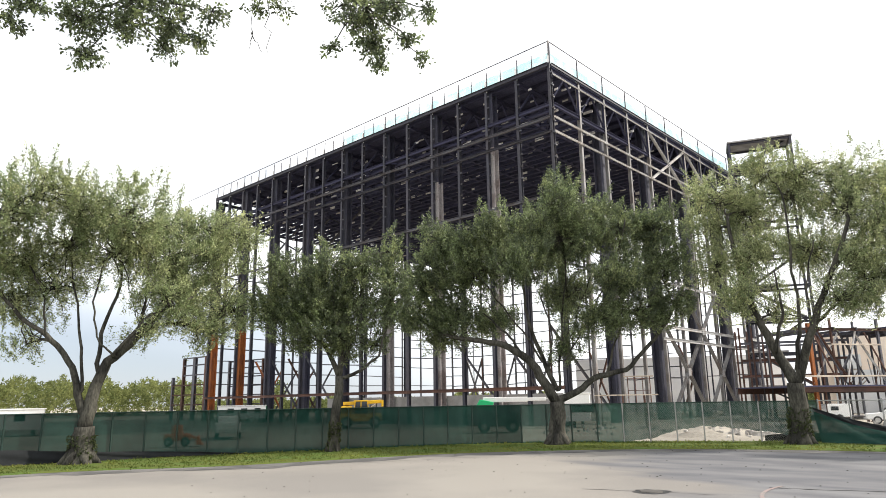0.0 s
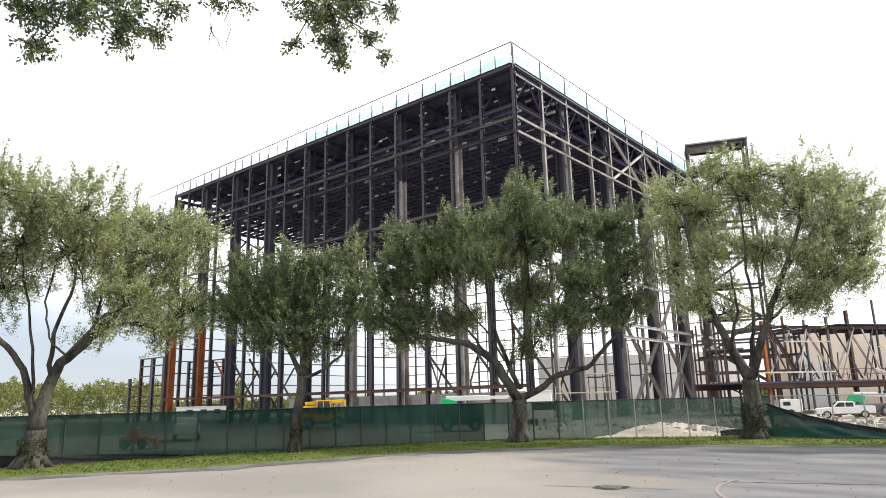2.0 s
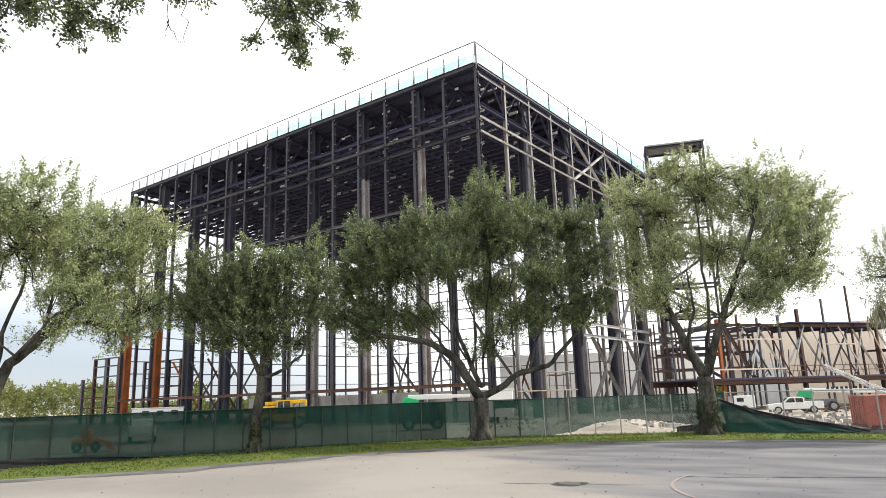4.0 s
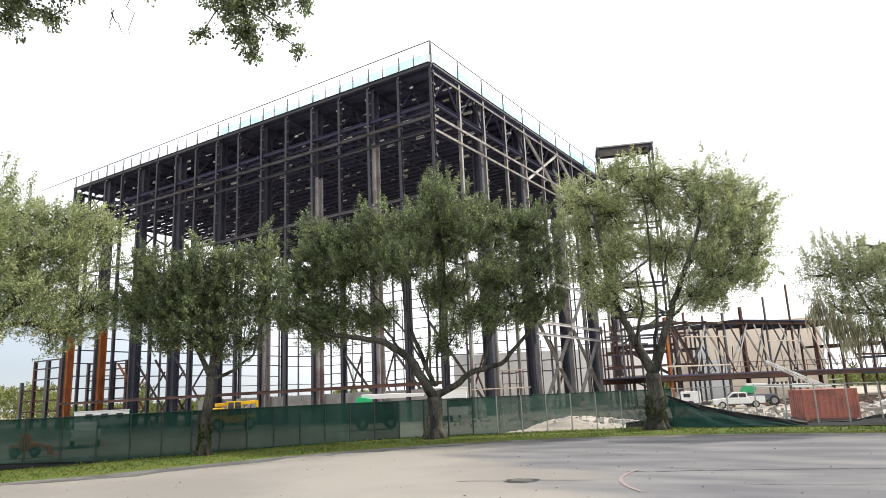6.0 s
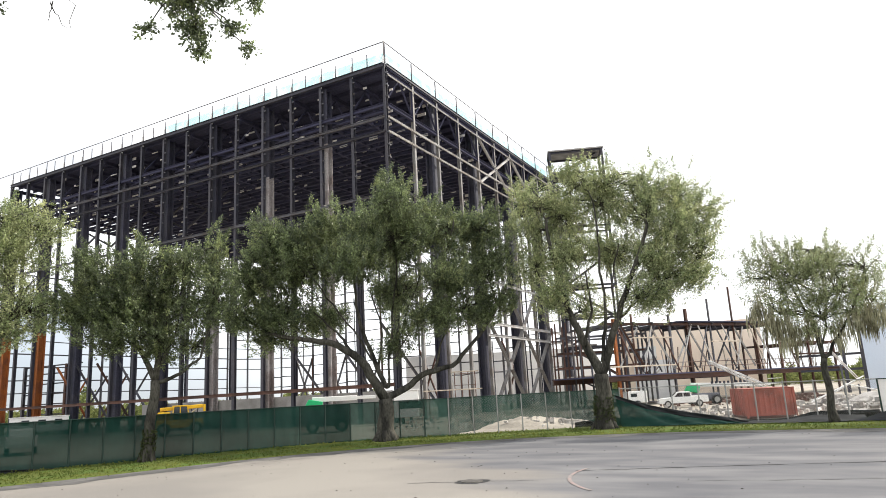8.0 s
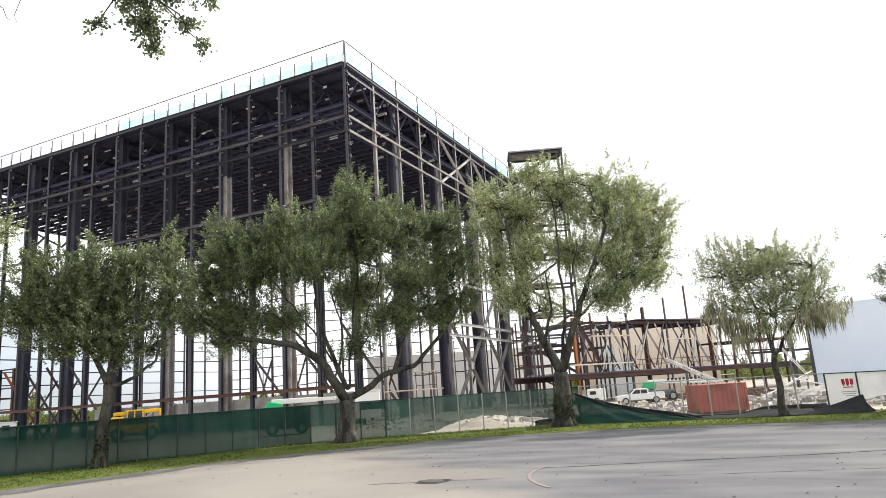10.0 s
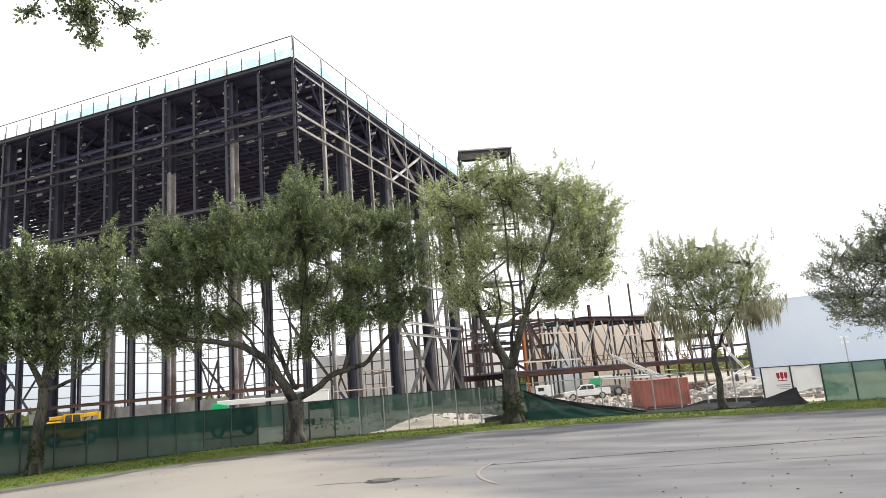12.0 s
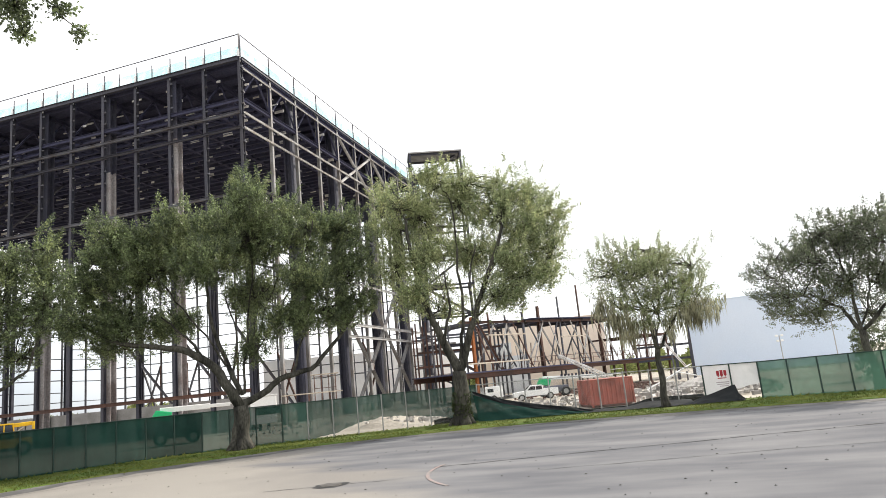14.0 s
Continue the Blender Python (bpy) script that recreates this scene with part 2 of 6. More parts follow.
def lay_newer_shaded_asphalt(m):
    """East of a ragged diagonal line: newer blue-grey asphalt, with tree shade and paler sun streaks put into its
    colour.
    """
    n, l = m.node_tree.nodes, m.node_tree.links
    bsdf = n["Principled BSDF"]
    old = bsdf.inputs["Base Color"].links[0].from_socket
    geo = n.new("ShaderNodeNewGeometry")
    mp = n.new("ShaderNodeMapping")
    mp.inputs["Scale"].default_value = (0.22, 0.62, 1)
    streak, fray = n.new("ShaderNodeTexNoise"), n.new("ShaderNodeTexNoise")
    streak.inputs["Scale"].default_value, streak.inputs["Detail"].default_value = 1.0, 7.0
    fray.inputs["Scale"].default_value, fray.inputs["Detail"].default_value = 0.35, 8.0
    l.new(geo.outputs["Position"], mp.inputs["Vector"])
    l.new(mp.outputs["Vector"], streak.inputs["Vector"])
    l.new(mp.outputs["Vector"], fray.inputs["Vector"])
    dot = n.new("ShaderNodeVectorMath")
    dot.operation = "DOT_PRODUCT"
    dot.inputs[1].default_value = (1.0, 0.92, 0.0)
    l.new(geo.outputs["Position"], dot.inputs[0])
    add = n.new("ShaderNodeMath")
    add.operation = "MULTIPLY_ADD"
    add.inputs[1].default_value = 22.0
    l.new(fray.outputs["Fac"], add.inputs[0])
    l.new(dot.outputs["Value"], add.inputs[2])
    line = n.new("ShaderNodeMapRange")
    line.interpolation_type = "SMOOTHSTEP"
    line.inputs["From Min"].default_value, line.inputs["From Max"].default_value = 18.5, 23.5
    l.new(add.outputs["Value"], line.inputs["Value"])
    ramp = n.new("ShaderNodeValToRGB")
    ramp.color_ramp.elements[0].position, ramp.color_ramp.elements[0].color = 0.38, (0.118, 0.118, 0.128, 1)
    ramp.color_ramp.elements[1].position, ramp.color_ramp.elements[1].color = 0.74, (0.205, 0.202, 0.205, 1)
    l.new(streak.outputs["Fac"], ramp.inputs["Fac"])
    mix = n.new("ShaderNodeMix")
    mix.data_type = "RGBA"
    l.new(line.outputs["Result"], mix.inputs[0])
    l.new(old, mix.inputs[6])
    l.new(ramp.outputs["Color"], mix.inputs[7])
    l.new(mix.outputs[2], bsdf.inputs["Base Color"])


lay_newer_shaded_asphalt(ASPHALT)

# ---- building blocks ----
def ob_from(name, verts, faces, mat, parent=None, smooth=False):
    me = bpy.data.meshes.new(name)
    me.from_pydata(verts, [], faces)
    me.materials.append(mat)
    if smooth:
        me.polygons.foreach_set("use_smooth", [True] * len(me.polygons))
    me.update()
    ob = new(name, me)
    ob.parent = parent
    return ob


def part(name, bm, mat, parent=None, label="", smooth=False):
    """Links a bmesh as one mesh object under a thing or a part."""
    me = bpy.data.meshes.new(name)
    bmesh.ops.recalc_face_normals(bm, faces=bm.faces)
    bm.to_mesh(me)
    bm.free()
    me.materials.append(mat)
    if smooth:
        me.polygons.foreach_set("use_smooth", [True] * len(me.polygons))
    ob = new(name, me)
    ob.parent = parent
    return tagged(ob, label)


def thing(name, at, label, category, group="", kind=""):
    e = new(name)
    e.empty_display_size = 0.2
    e.location = at
    bpy.context.view_layer.update()
    return tagged(e, label, category, group, kind)


PROFILES = {}


def profile_mesh(kind, w, d, length, mat):
    """A straight bar along z: 'H' rolled section, 'B' box, 'O' tube. Shared between alike bars."""
    key = (kind, round(w, 3), round(d, 3), round(length, 2), mat.name)
    if key in PROFILES:
        return PROFILES[key]
    w, d, length = key[1:4]
    if kind == "H":
        tf, tw = d * 0.09, w * 0.09
        a, b, c, e = w / 2, d / 2, d / 2 - tf, tw / 2
        ring = [(-a, -b), (a, -b), (a, -c), (e, -c), (e, c), (a, c), (a, b), (-a, b), (-a, c), (-e, c), (-e, -c), (-a, -c)]
    elif kind == "B":
        a, b, k = w / 2, d / 2, min(w, d) * 0.12
        ring = [(-a + k, -b), (a - k, -b), (a, -b + k), (a, b - k), (a - k, b), (-a + k, b), (-a, b - k), (-a, -b + k)]
    else:
        ring = [(w / 2 * math.cos(i * math.pi / 5), d / 2 * math.sin(i * math.pi / 5)) for i in range(10)]
    n = len(ring)
    verts = [(x, y, 0) for x, y in ring] + [(x, y, length) for x, y in ring]
    faces = [(i, (i + 1) % n, n + (i + 1) % n, n + i) for i in range(n)] + [tuple(range(n))[::-1], tuple(range(n, 2 * n))]
    me = bpy.data.meshes.new("bar")
    me.from_pydata(verts, [], faces)
    me.materials.append(mat)
    me.update()
    PROFILES[key] = me
    return me


def bar(name, p, q, w, d, mat, parent=None, kind="H", side=(0, 0, 1), label=""):
    """One bar from p to q (world places); d is measured along side, w across it."""
    p, q = Vector(p), Vector(q)
    z = (q - p).normalized()
    s = Vector(side)
    if abs(z.dot(s)) > 0.98:
        s = Vector((0, 1, 0)) if abs(z.y) < 0.9 else Vector((1, 0, 0))
    y = (s - z * s.dot(z)).normalized()
    x = y.cross(z)
    m = Matrix((x, y, z)).transposed().to_4x4()
    m.translation = p
    ob = new(name, profile_mesh(kind, w, d, (q - p).length, mat))
    ob.parent = parent
    if parent:
        up, at = parent, Vector((0, 0, 0))
        while up:
            at += up.matrix_basis.translation
            up = up.parent
        m.translation = p - at
    ob.matrix_basis = m
    return tagged(ob, label)


def add_box(bm, lo, hi, bevel=0.0):
    lo, hi = Vector(lo), Vector(hi)
    made = bmesh.ops.create_cube(bm, size=1, matrix=Matrix.LocRotScale((lo + hi) / 2, None, hi - lo))
    if bevel:
        edges = list({e for v in made["verts"] for e in v.link_edges})
        bmesh.ops.bevel(bm, geom=edges, offset=bevel, segments=2, affect="EDGES", profile=0.5)
    return made["verts"]


def box(name, lo, hi, mat, parent=None, bevel=0.0, label=""):
    bm = bmesh.new()
    add_box(bm, lo, hi, bevel)
    return part(name, bm, mat, parent, label)


def add_tube(bm, path, radii, sides=8):
    """A bent tapering tube through path."""
    rings = []
    n = len(path)
    ref = Vector((0.31, 0.95, 0.1)).normalized()
    for i, p in enumerate(path):
        t = (path[min(i + 1, n - 1)] - path[max(i - 1, 0)]).normalized()
        x = ref.cross(t)
        if x.length < 0.1:
            x = Vector((1, 0, 0)).cross(t)
        x.normalize()
        y = t.cross(x)
        rings.append([bm.verts.new(p + (x * math.cos(k * math.tau / sides) + y * math.sin(k * math.tau / sides)) * radii[i]) for k in range(sides)])
    for a, b in zip(rings, rings[1:]):
        for k in range(sides):
            bm.faces.new((a[k], a[(k + 1) % sides], b[(k + 1) % sides], b[k]))
    bm.faces.new(rings[-1])
    bm.faces.new(rings[0][::-1])

# ---- ground ----
def smooth_line(points, step):
    """A rounded line through plan points, at even steps."""
    pts = [Vector((*p, 0)) for p in points]
    pts = [pts[0] * 2 - pts[1]] + pts + [pts[-1] * 2 - pts[-2]]
    fine = []
    for i in range(1, len(pts) - 2):
        p0, p1, p2, p3 = pts[i - 1 : i + 3]
        for k in range(40):
            t = k / 40
            fine.append(0.5 * (2 * p1 + (p2 - p0) * t + (2 * p0 - 5 * p1 + 4 * p2 - p3) * t * t + (3 * p1 - p0 - 3 * p2 + p3) * t**3))
    fine.append(pts[-2])
    out, run = [fine[0]], 0.0
    for a, b in zip(fine, fine[1:]):
        seg = (b - a).length
        while run + seg >= step:
            a = a + (b - a) * ((step - run) / seg)
            out.append(a.copy())
            seg, run = (b - a).length, 0.0
        run += seg
    return out


KERB = smooth_line([(-30, -24), (-32.5, -6), (-32.2, 8.5), (-27.9, 16.5), (-24.6, 25.8), (-20.2, 31.8), (-15.0, 35.6), (-8.0, 37.8), (0.0, 38.0), (9.0, 36.8), (24, 34), (48, 25)], 1.0)
FENCE_LINE = [(-36, -24), (-38.2, -6), (-37.2, 10.1), (-35.9, 15.6), (-33.0, 22.0), (-30.4, 28.6), (-25.9, 35.2), (-18.2, 40.3), (-12.0, 43.2), (-5.4, 44.2), (2.8, 44.3), (11.2, 42.4), (25, 38.6), (50, 30)]

# one sheet of sandy ground to the horizon
bm = bmesh.new()
rings = [0, 30, 60, 90, 130, 200, 400, 900, 2500]
prev = None
for r in rings:
    ring = [bm.verts.new((r * math.cos(a * math.tau / 48), 40 + r * math.sin(a * math.tau / 48), -0.06)) for a in range(48)] if r else [bm.verts.new((0, 40, -0.06))]
    if prev:
        for a in range(48):
            if len(prev) == 1:
                bm.faces.new((prev[0], ring[a], ring[(a + 1) % 48]))
            else:
                bm.faces.new((prev[a], ring[a], ring[(a + 1) % 48], prev[(a + 1) % 48]))
    prev = ring
tagged(part("ground", bm, DIRT), "sandy construction site ground", "ground", kind="structure")

# the car park, up to the grass edge
bm = bmesh.new()
cols = []
for p in KERB:
    cols.append([bm.verts.new((p.x, p.y + (-70 - p.y) * k / 8, 0.0)) for k in range(9)])
for a, b in zip(cols, cols[1:]):
    for k in range(8):
        bm.faces.new((a[k], b[k], b[k + 1], a[k + 1]))
tagged(part("road", bm, ASPHALT), "worn light grey asphalt car park", "road", kind="structure")

# the verge: a raised strip with a cut edge
bm = bmesh.new()
fl = smooth_line(FENCE_LINE, 1.0)
rows = []
for p in KERB:
    q = min(fl, key=lambda f: (f - p).length)
    out = (q - p).normalized()
    q = q + out * 1.2
    w = (q - p).length
    line = [p + Vector((0, 0, -0.05)), p + Vector((0, 0, 0.03)) + out * 0.03]
    line += [p + out * (w * s) + Vector((0, 0, 0.035 + 0.03 * noise.noise(p * 0.3 + out * s * 7))) for s in (0.08, 0.3, 0.55, 0.8, 1.0)]
    rows.append([bm.verts.new(v) for v in line])
for a, b in zip(rows, rows[1:]):
    for k in range(len(a) - 1):
        bm.faces.new((a[k], b[k], b[k + 1], a[k + 1]))
tagged(part("verge", bm, GRASS, smooth=True), "strip of mown green grass beside the car park", "grass", kind="structure")

# ---- fence ----
fence = thing("fence", (0, 0, 0), "chain-link site fence with green windscreen cloth, partly torn down", "fence")
SPACING = 1.55
posts = smooth_line(FENCE_LINE, SPACING)


def fence_height(p):
    """The fence is lower towards its east end."""
    return 2.36 - 0.22 * min(1, max(0, (p.x + 8) / 14))


def along(p):
    """How far along the fence, as the x of the plan where it runs east, else its y."""
    return p.x if p.y > 38 else p.y - 60


bare_from, bare_to = -11.4, 2.3  # the stretch with no cloth


def cloth(name, a, b, ha, hb, low_a, low_b, seed, sag=0.0, belly=0.10, mat=SCREEN):
    """A hanging cloth between two posts, with folds; low: height of its lower hem."""
    rnd = random.Random(seed)
    nx, nz = 8, 7
    d = b - a
    nrm = Vector((d.y, -d.x, 0)).normalized()
    bulge = belly * rnd.uniform(-0.3, 1.0)
    ph = rnd.uniform(0, 6)
    verts, faces = [], []
    for i in range(nx + 1):
        s = i / nx
        top = ha + (hb - ha) * s - sag * 4 * s * (1 - s) - 0.03 * math.sin(s * math.pi) * rnd.random()
        low = low_a + (low_b - low_a) * s + 0.04 * rnd.uniform(-1, 1)
        for k in range(nz + 1):
            r = k / nz
            off = bulge * math.sin(s * math.pi) * math.sin(r * math.pi * 0.9 + 0.2) + 0.02 * math.sin(ph + s * 11 + r * 4)
            p = a + d * s + nrm * (off - 0.07)
            verts.append((p.x, p.y, low + (top - low) * r))
    for i in range(nx):
        for k in range(nz):
            q = i * (nz + 1) + k
            faces.append((q, q + nz + 1, q + nz + 2, q + 1))
    return ob_from(name, verts, faces, mat, fence, smooth=True)


def wire_net(a, b, h):
    """Woven wire between two posts: real wires in both slants."""
    d = b - a
    w = d.length
    d = d / w
    nrm = Vector((d.y, -d.x, 0))
    verts, faces = [], []
    step, t = 0.10, 0.0035
    for slant in (1, -1):
        k = -int(h / step) - 1
        while k * step < w + h:
            x0 = k * step
            lo, hi = (x0, x0 + h) if slant > 0 else (x0, x0 - h)
            s0, s1 = lo, hi
            z0, z1 = 0.03, h
            # clip to the panel
            def at(s):
                return 0.03 + (h - 0.03) * (s - s0) / (s1 - s0)
            c0, c1 = min(max(s0, 0), w), min(max(s1, 0), w)
            if abs(c1 - c0) > 0.02:
                z0, z1 = at(c0), at(c1)
                n = len(verts)
                for s, z in ((c0, z0), (c1, z1)):
                    p = a + d * s
                    for dx, dn in ((-t, 0), (t, -t), (t, t)):
                        v = p + d * dx + nrm * dn
                        verts.append((v.x, v.y, z))
                faces += [(n, n + 1, n + 4, n + 3), (n + 1, n + 2, n + 5, n + 4), (n + 2, n, n + 3, n + 5)]
            k += 1
    ob_from("wire_mesh", verts, faces, POST, fence)


# cloth panels, posts, rails and wire, post by post
for i, (a, b) in enumerate(zip(posts, posts[1:])):
    if a.y < -8 or a.x > 34:
        continue
    ha, hb = fence_height(a), fence_height(b)
    east = a.x > -8
    bare = a.y > 38 and bare_from < (a.x + b.x) / 2 < bare_to
    torn = a.y > 36 and -20.8 < (a.x + b.x) / 2 < -12.6
    bar("post", (a.x, a.y, -0.1), (a.x, a.y, ha + (0.06 if bare else 0.0)), 0.085, 0.085, POST if bare or torn else DARK_POST, fence, "O")
    bar("rail", (a.x, a.y, ha - 0.03), (b.x, b.y, hb - 0.03), 0.06, 0.06, POST if bare else DARK_POST, fence, "O")
    if not bare:
        low_a = low_b = 0.03
        if torn:
            rise = lambda x: float(np.interp(x, (-20.2, -19.0, -17.6, -15.0, -12.4), (0.06, 0.42, 0.98, 0.82, 0.36)))
            low_a, low_b = rise(a.x), rise(b.x)
        white = a.y > 38 and 2.3 < (a.x + b.x) / 2 < 5.2
        if white:
            low_a, low_b = 0.3 + 0.2 * max(0, a.x - 2.6), 0.3 + 0.2 * max(0, b.x - 2.6)
        cloth("banner" if white else "screen_panel", a, b, ha, hb, low_a, low_b, i, belly=0.0 if white else 0.30 if a.x > 4 else 0.12, mat=WHITE_CLOTH if white else SCREEN_PALE if a.x > 4 else SCREEN_WORN if a.x > -27 else SCREEN)
    if bare or torn:
        wire_net(a, b, ha)


def drape(name, top, foot, label, mat, seed):
    """A strip of cloth that has come off the rail: its upper hem runs along top, its lower along foot."""
    rnd = random.Random(seed)
    n, m = 26, 8
    verts, faces = [], []
    a, b = [Vector(p) for p in top], [Vector(p) for p in foot]

    def at(line, s):
        s *= len(line) - 1
        k = min(int(s), len(line) - 2)
        return line[k].lerp(line[k + 1], s - k)

    for i in range(n + 1):
        p, q = at(a, i / n), at(b, i / n)
        for k in range(m + 1):
            r = k / m
            v = q.lerp(p, r)
            v += Vector((0.05, -0.12, 0)) * math.sin(i * 0.9 + r * 5) * math.sin(r * math.pi) + Vector((0, -0.10, 0.03)) * noise.noise(Vector((i * 0.5, r * 4, seed)))
            verts.append(v)
    for i in range(n):
        for k in range(m):
            q = i * (m + 1) + k
            faces.append((q, q + m + 1, q + m + 2, q + 1))
    tagged(ob_from(name, verts, faces, mat, None, smooth=True), label, "cloth")


drape("fallen_screen", [(-11.4, 43.0, 1.75), (-9.6, 43.1, 1.05), (-7.6, 43.3, 0.55), (-5.2, 43.2, 0.22), (-4.2, 43.2, 0.12)], [(-11.0, 42.4, 0.08), (-9.2, 42.3, 0.08), (-7.4, 42.5, 0.08), (-5.4, 42.8, 0.08), (-4.2, 43.0, 0.07)], "fallen green windscreen cloth sagging from the fence to the grass", SCREEN, 3)
# black strip modelled as the shadow side of the fallen cloth
drape("fallen_screen", [(-11.5, 43.3, 1.95), (-9.6, 43.4, 1.3), (-7.4, 43.6, 0.8), (-5.0, 43.5, 0.4), (-4.0, 43.5, 0.15)], [(-11.3, 43.1, 1.6), (-9.6, 43.2, 0.95), (-7.5, 43.4, 0.4), (-5.1, 43.3, 0.12), (-4.0, 43.4, 0.08)], "black strip standing in for the shadow side of the fallen fence cloth", BLACK_CLOTH, 5)
drape("fallen_screen", [(1.7, 43.9, 0.1), (2.4, 43.85, 0.36), (3.2, 43.75, 0.6), (4.3, 43.6, 0.98), (4.4, 43.55, 0.5), (4.7, 43.5, 0.12)], [(1.6, 42.5, 0.08), (2.3, 42.45, 0.08), (3.1, 42.4, 0.08), (4.2, 42.5, 0.08), (4.4, 42.6, 0.08), (4.7, 42.7, 0.08)], "black cloth slumped along the foot of the fence", BLACK_CLOTH, 8)
drape("silt_fence", [(-14.6, 44.3, 0.3), (-13, 44.9, 0.5), (-8, 45.6, 0.45), (-4.6, 45.65, 0.12), (-2, 45.7, 0.15), (-0.6, 45.65, 0.5), (2.6, 45.4, 0.5)], [(-14.6, 44.3, -0.08), (-13, 44.9, -0.08), (-8, 45.6, -0.08), (-4.6, 45.65, -0.08), (-2, 45.7, -0.08), (-0.6, 45.65, -0.08), (2.6, 45.4, -0.08)], "low black silt cloth along the site edge", BLACK_CLOTH, 9)

drape("silt_fence", [(-10.5, 44.2, 0.3), (-7, 44.5, 0.3), (-4.6, 44.5, 0.12), (-2, 44.5, 0.14), (-0.6, 44.5, 0.36), (1.8, 44.3, 0.3)], [(-10.5, 43.2, 0.07), (-7, 43.0, 0.07), (-4.6, 42.6, 0.08), (-2, 42.5, 0.08), (-0.6, 42.5, 0.08), (1.8, 42.5, 0.08)], "black silt cloth lying at the foot of the fence", BLACK_CLOTH, 10)

# the banner's print: a red emblem and unreadable lines
sign_at, sign_way = Vector((3.7, 43.97, 0)), Vector((1.0, -0.10, 0)).normalized()
banner_print = thing("banner_print", sign_at, "red emblem over grey lines printed on the white banner", "sign")
for k, (u, z, w, h, m) in enumerate(((-0.20, 1.66, 0.16, 0.30, RED_PRINT), (0.0, 1.66, 0.16, 0.34, RED_PRINT), (0.20, 1.66, 0.16, 0.30, RED_PRINT), (0, 1.36, 0.5, 0.05, RED_PRINT), (0, 1.12, 0.72, 0.05, GREY_PRINT), (0, 1.01, 0.66, 0.04, GREY_PRINT), (0.05, 0.9, 0.5, 0.04, GREY_PRINT))):
    bm = bmesh.new()
    add_box(bm, (u - w / 2, -0.012, z - h / 2), (u + w / 2, 0.0, z + h / 2), 0.004)
    if h > 0.2:
        add_box(bm, (u - w * 0.2, -0.018, z - h * 0.75), (u + w * 0.2, -0.004, z - h * 0.45), 0.004)
    o = part("emblem" if h > 0.2 else "text_bar", bm, m, banner_print)
banner_print.rotation_euler = (0, 0, math.atan2(sign_way.y, sign_way.x))
banner_print.location = sign_at + Vector((0, -0.08, 0))
drape("fallen_screen", [(-38.0, -4.0, 0.75), (-37.5, 4.0, 0.75), (-36.95, 10.0, 0.75), (-36.3, 13.0, 0.5), (-35.4, 16.5, 0.35), (-33.2, 21.2, 0.06)], [(-37.8, -4.0, 0.03), (-37.3, 4.0, 0.03), (-36.8, 10.0, 0.03), (-36.2, 13.0, 0.03), (-35.3, 16.5, 0.03), (-33.1, 21.2, 0.03)], "black cloth skirt along the foot of the green fence", BLACK_CLOTH, 12)
# ---- the steel frame hall ----
X0, Y0, ROOF = -38.9, 60.6, 40.3
BX, BY, NX, NY = 4.64, 5.97, 16, 10
XW, YB = X0 - BX * NX, Y0 + BY * NY
hall = thing("steel_frame_hall", (0, 0, 0), "tall dark structural steel frame of an unclad hall under construction", "building")
rnd = random.Random(7)

colx = [X0 - BX * i for i in range(NX + 1)]
coly = [Y0 + BY * i for i in range(NY + 1)]

# heavy built-up columns every second line, slender wind posts between
for i, x in enumerate(colx):
    heavy = i % 2 == 0 and i > 0
    tone = STEEL_ORANGE if i in (14, 16) else STEEL_RUST if i in (13, 15) else STEEL
    if heavy:
        split = 15.0 if i in (14, 16) else 0.0
        if split:
            bar("column", (x, Y0 + 0.9, -0.1), (x, Y0 + 0.9, split), 1.2, 1.1, STEEL_ORANGE, hall, side=(0, 1, 0))
        # three columns are paler up to these heights
        pale = {2: 32.8, 4: 30.5, 6: 19.0}.get(i, 0.0)
        if pale:
            bar("column", (x, Y0 + 0.9, -0.1), (x, Y0 + 0.9, pale), 1.0, 0.95, COLUMN_PALE, hall, side=(0, 1, 0))
        bar("column", (x, Y0 + 0.9, max(split, pale) - 0.1), (x, Y0 + 0.9, ROOF - 0.6), 1.05, 1.0, STEEL_COLUMN, hall, side=(0, 1, 0))
        bar("column", (x, YB - 0.6, -0.1), (x, YB - 0.6, ROOF - 0.6), 0.5, 0.6, STEEL_COLUMN, hall, side=(0, 1, 0))
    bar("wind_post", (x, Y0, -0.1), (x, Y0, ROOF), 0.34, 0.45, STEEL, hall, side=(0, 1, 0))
    bar("wind_post", (x, YB, -0.1), (x, YB, ROOF), 0.26, 0.35, STEEL_GREY, hall, side=(0, 1, 0))
for j, y in enumerate(coly[1:], 1):
    if j % 2 == 0:
        bar("column", (X0 - 1.0, y, -0.1), (X0 - 1.0, y, ROOF - 0.6), 1.35, 1.0, STEEL_COLUMN, hall, side=(1, 0, 0))
        bar("column", (XW + 1.0, y, -0.1), (XW + 1.0, y, ROOF - 0.6), 0.5, 0.6, STEEL_COLUMN, hall, side=(1, 0, 0))
    # east posts get a paler steel than the south ones, as the sunlit side
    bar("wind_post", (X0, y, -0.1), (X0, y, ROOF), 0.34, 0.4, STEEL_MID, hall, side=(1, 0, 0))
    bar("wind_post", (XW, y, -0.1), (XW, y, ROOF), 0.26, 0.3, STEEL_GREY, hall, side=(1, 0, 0))

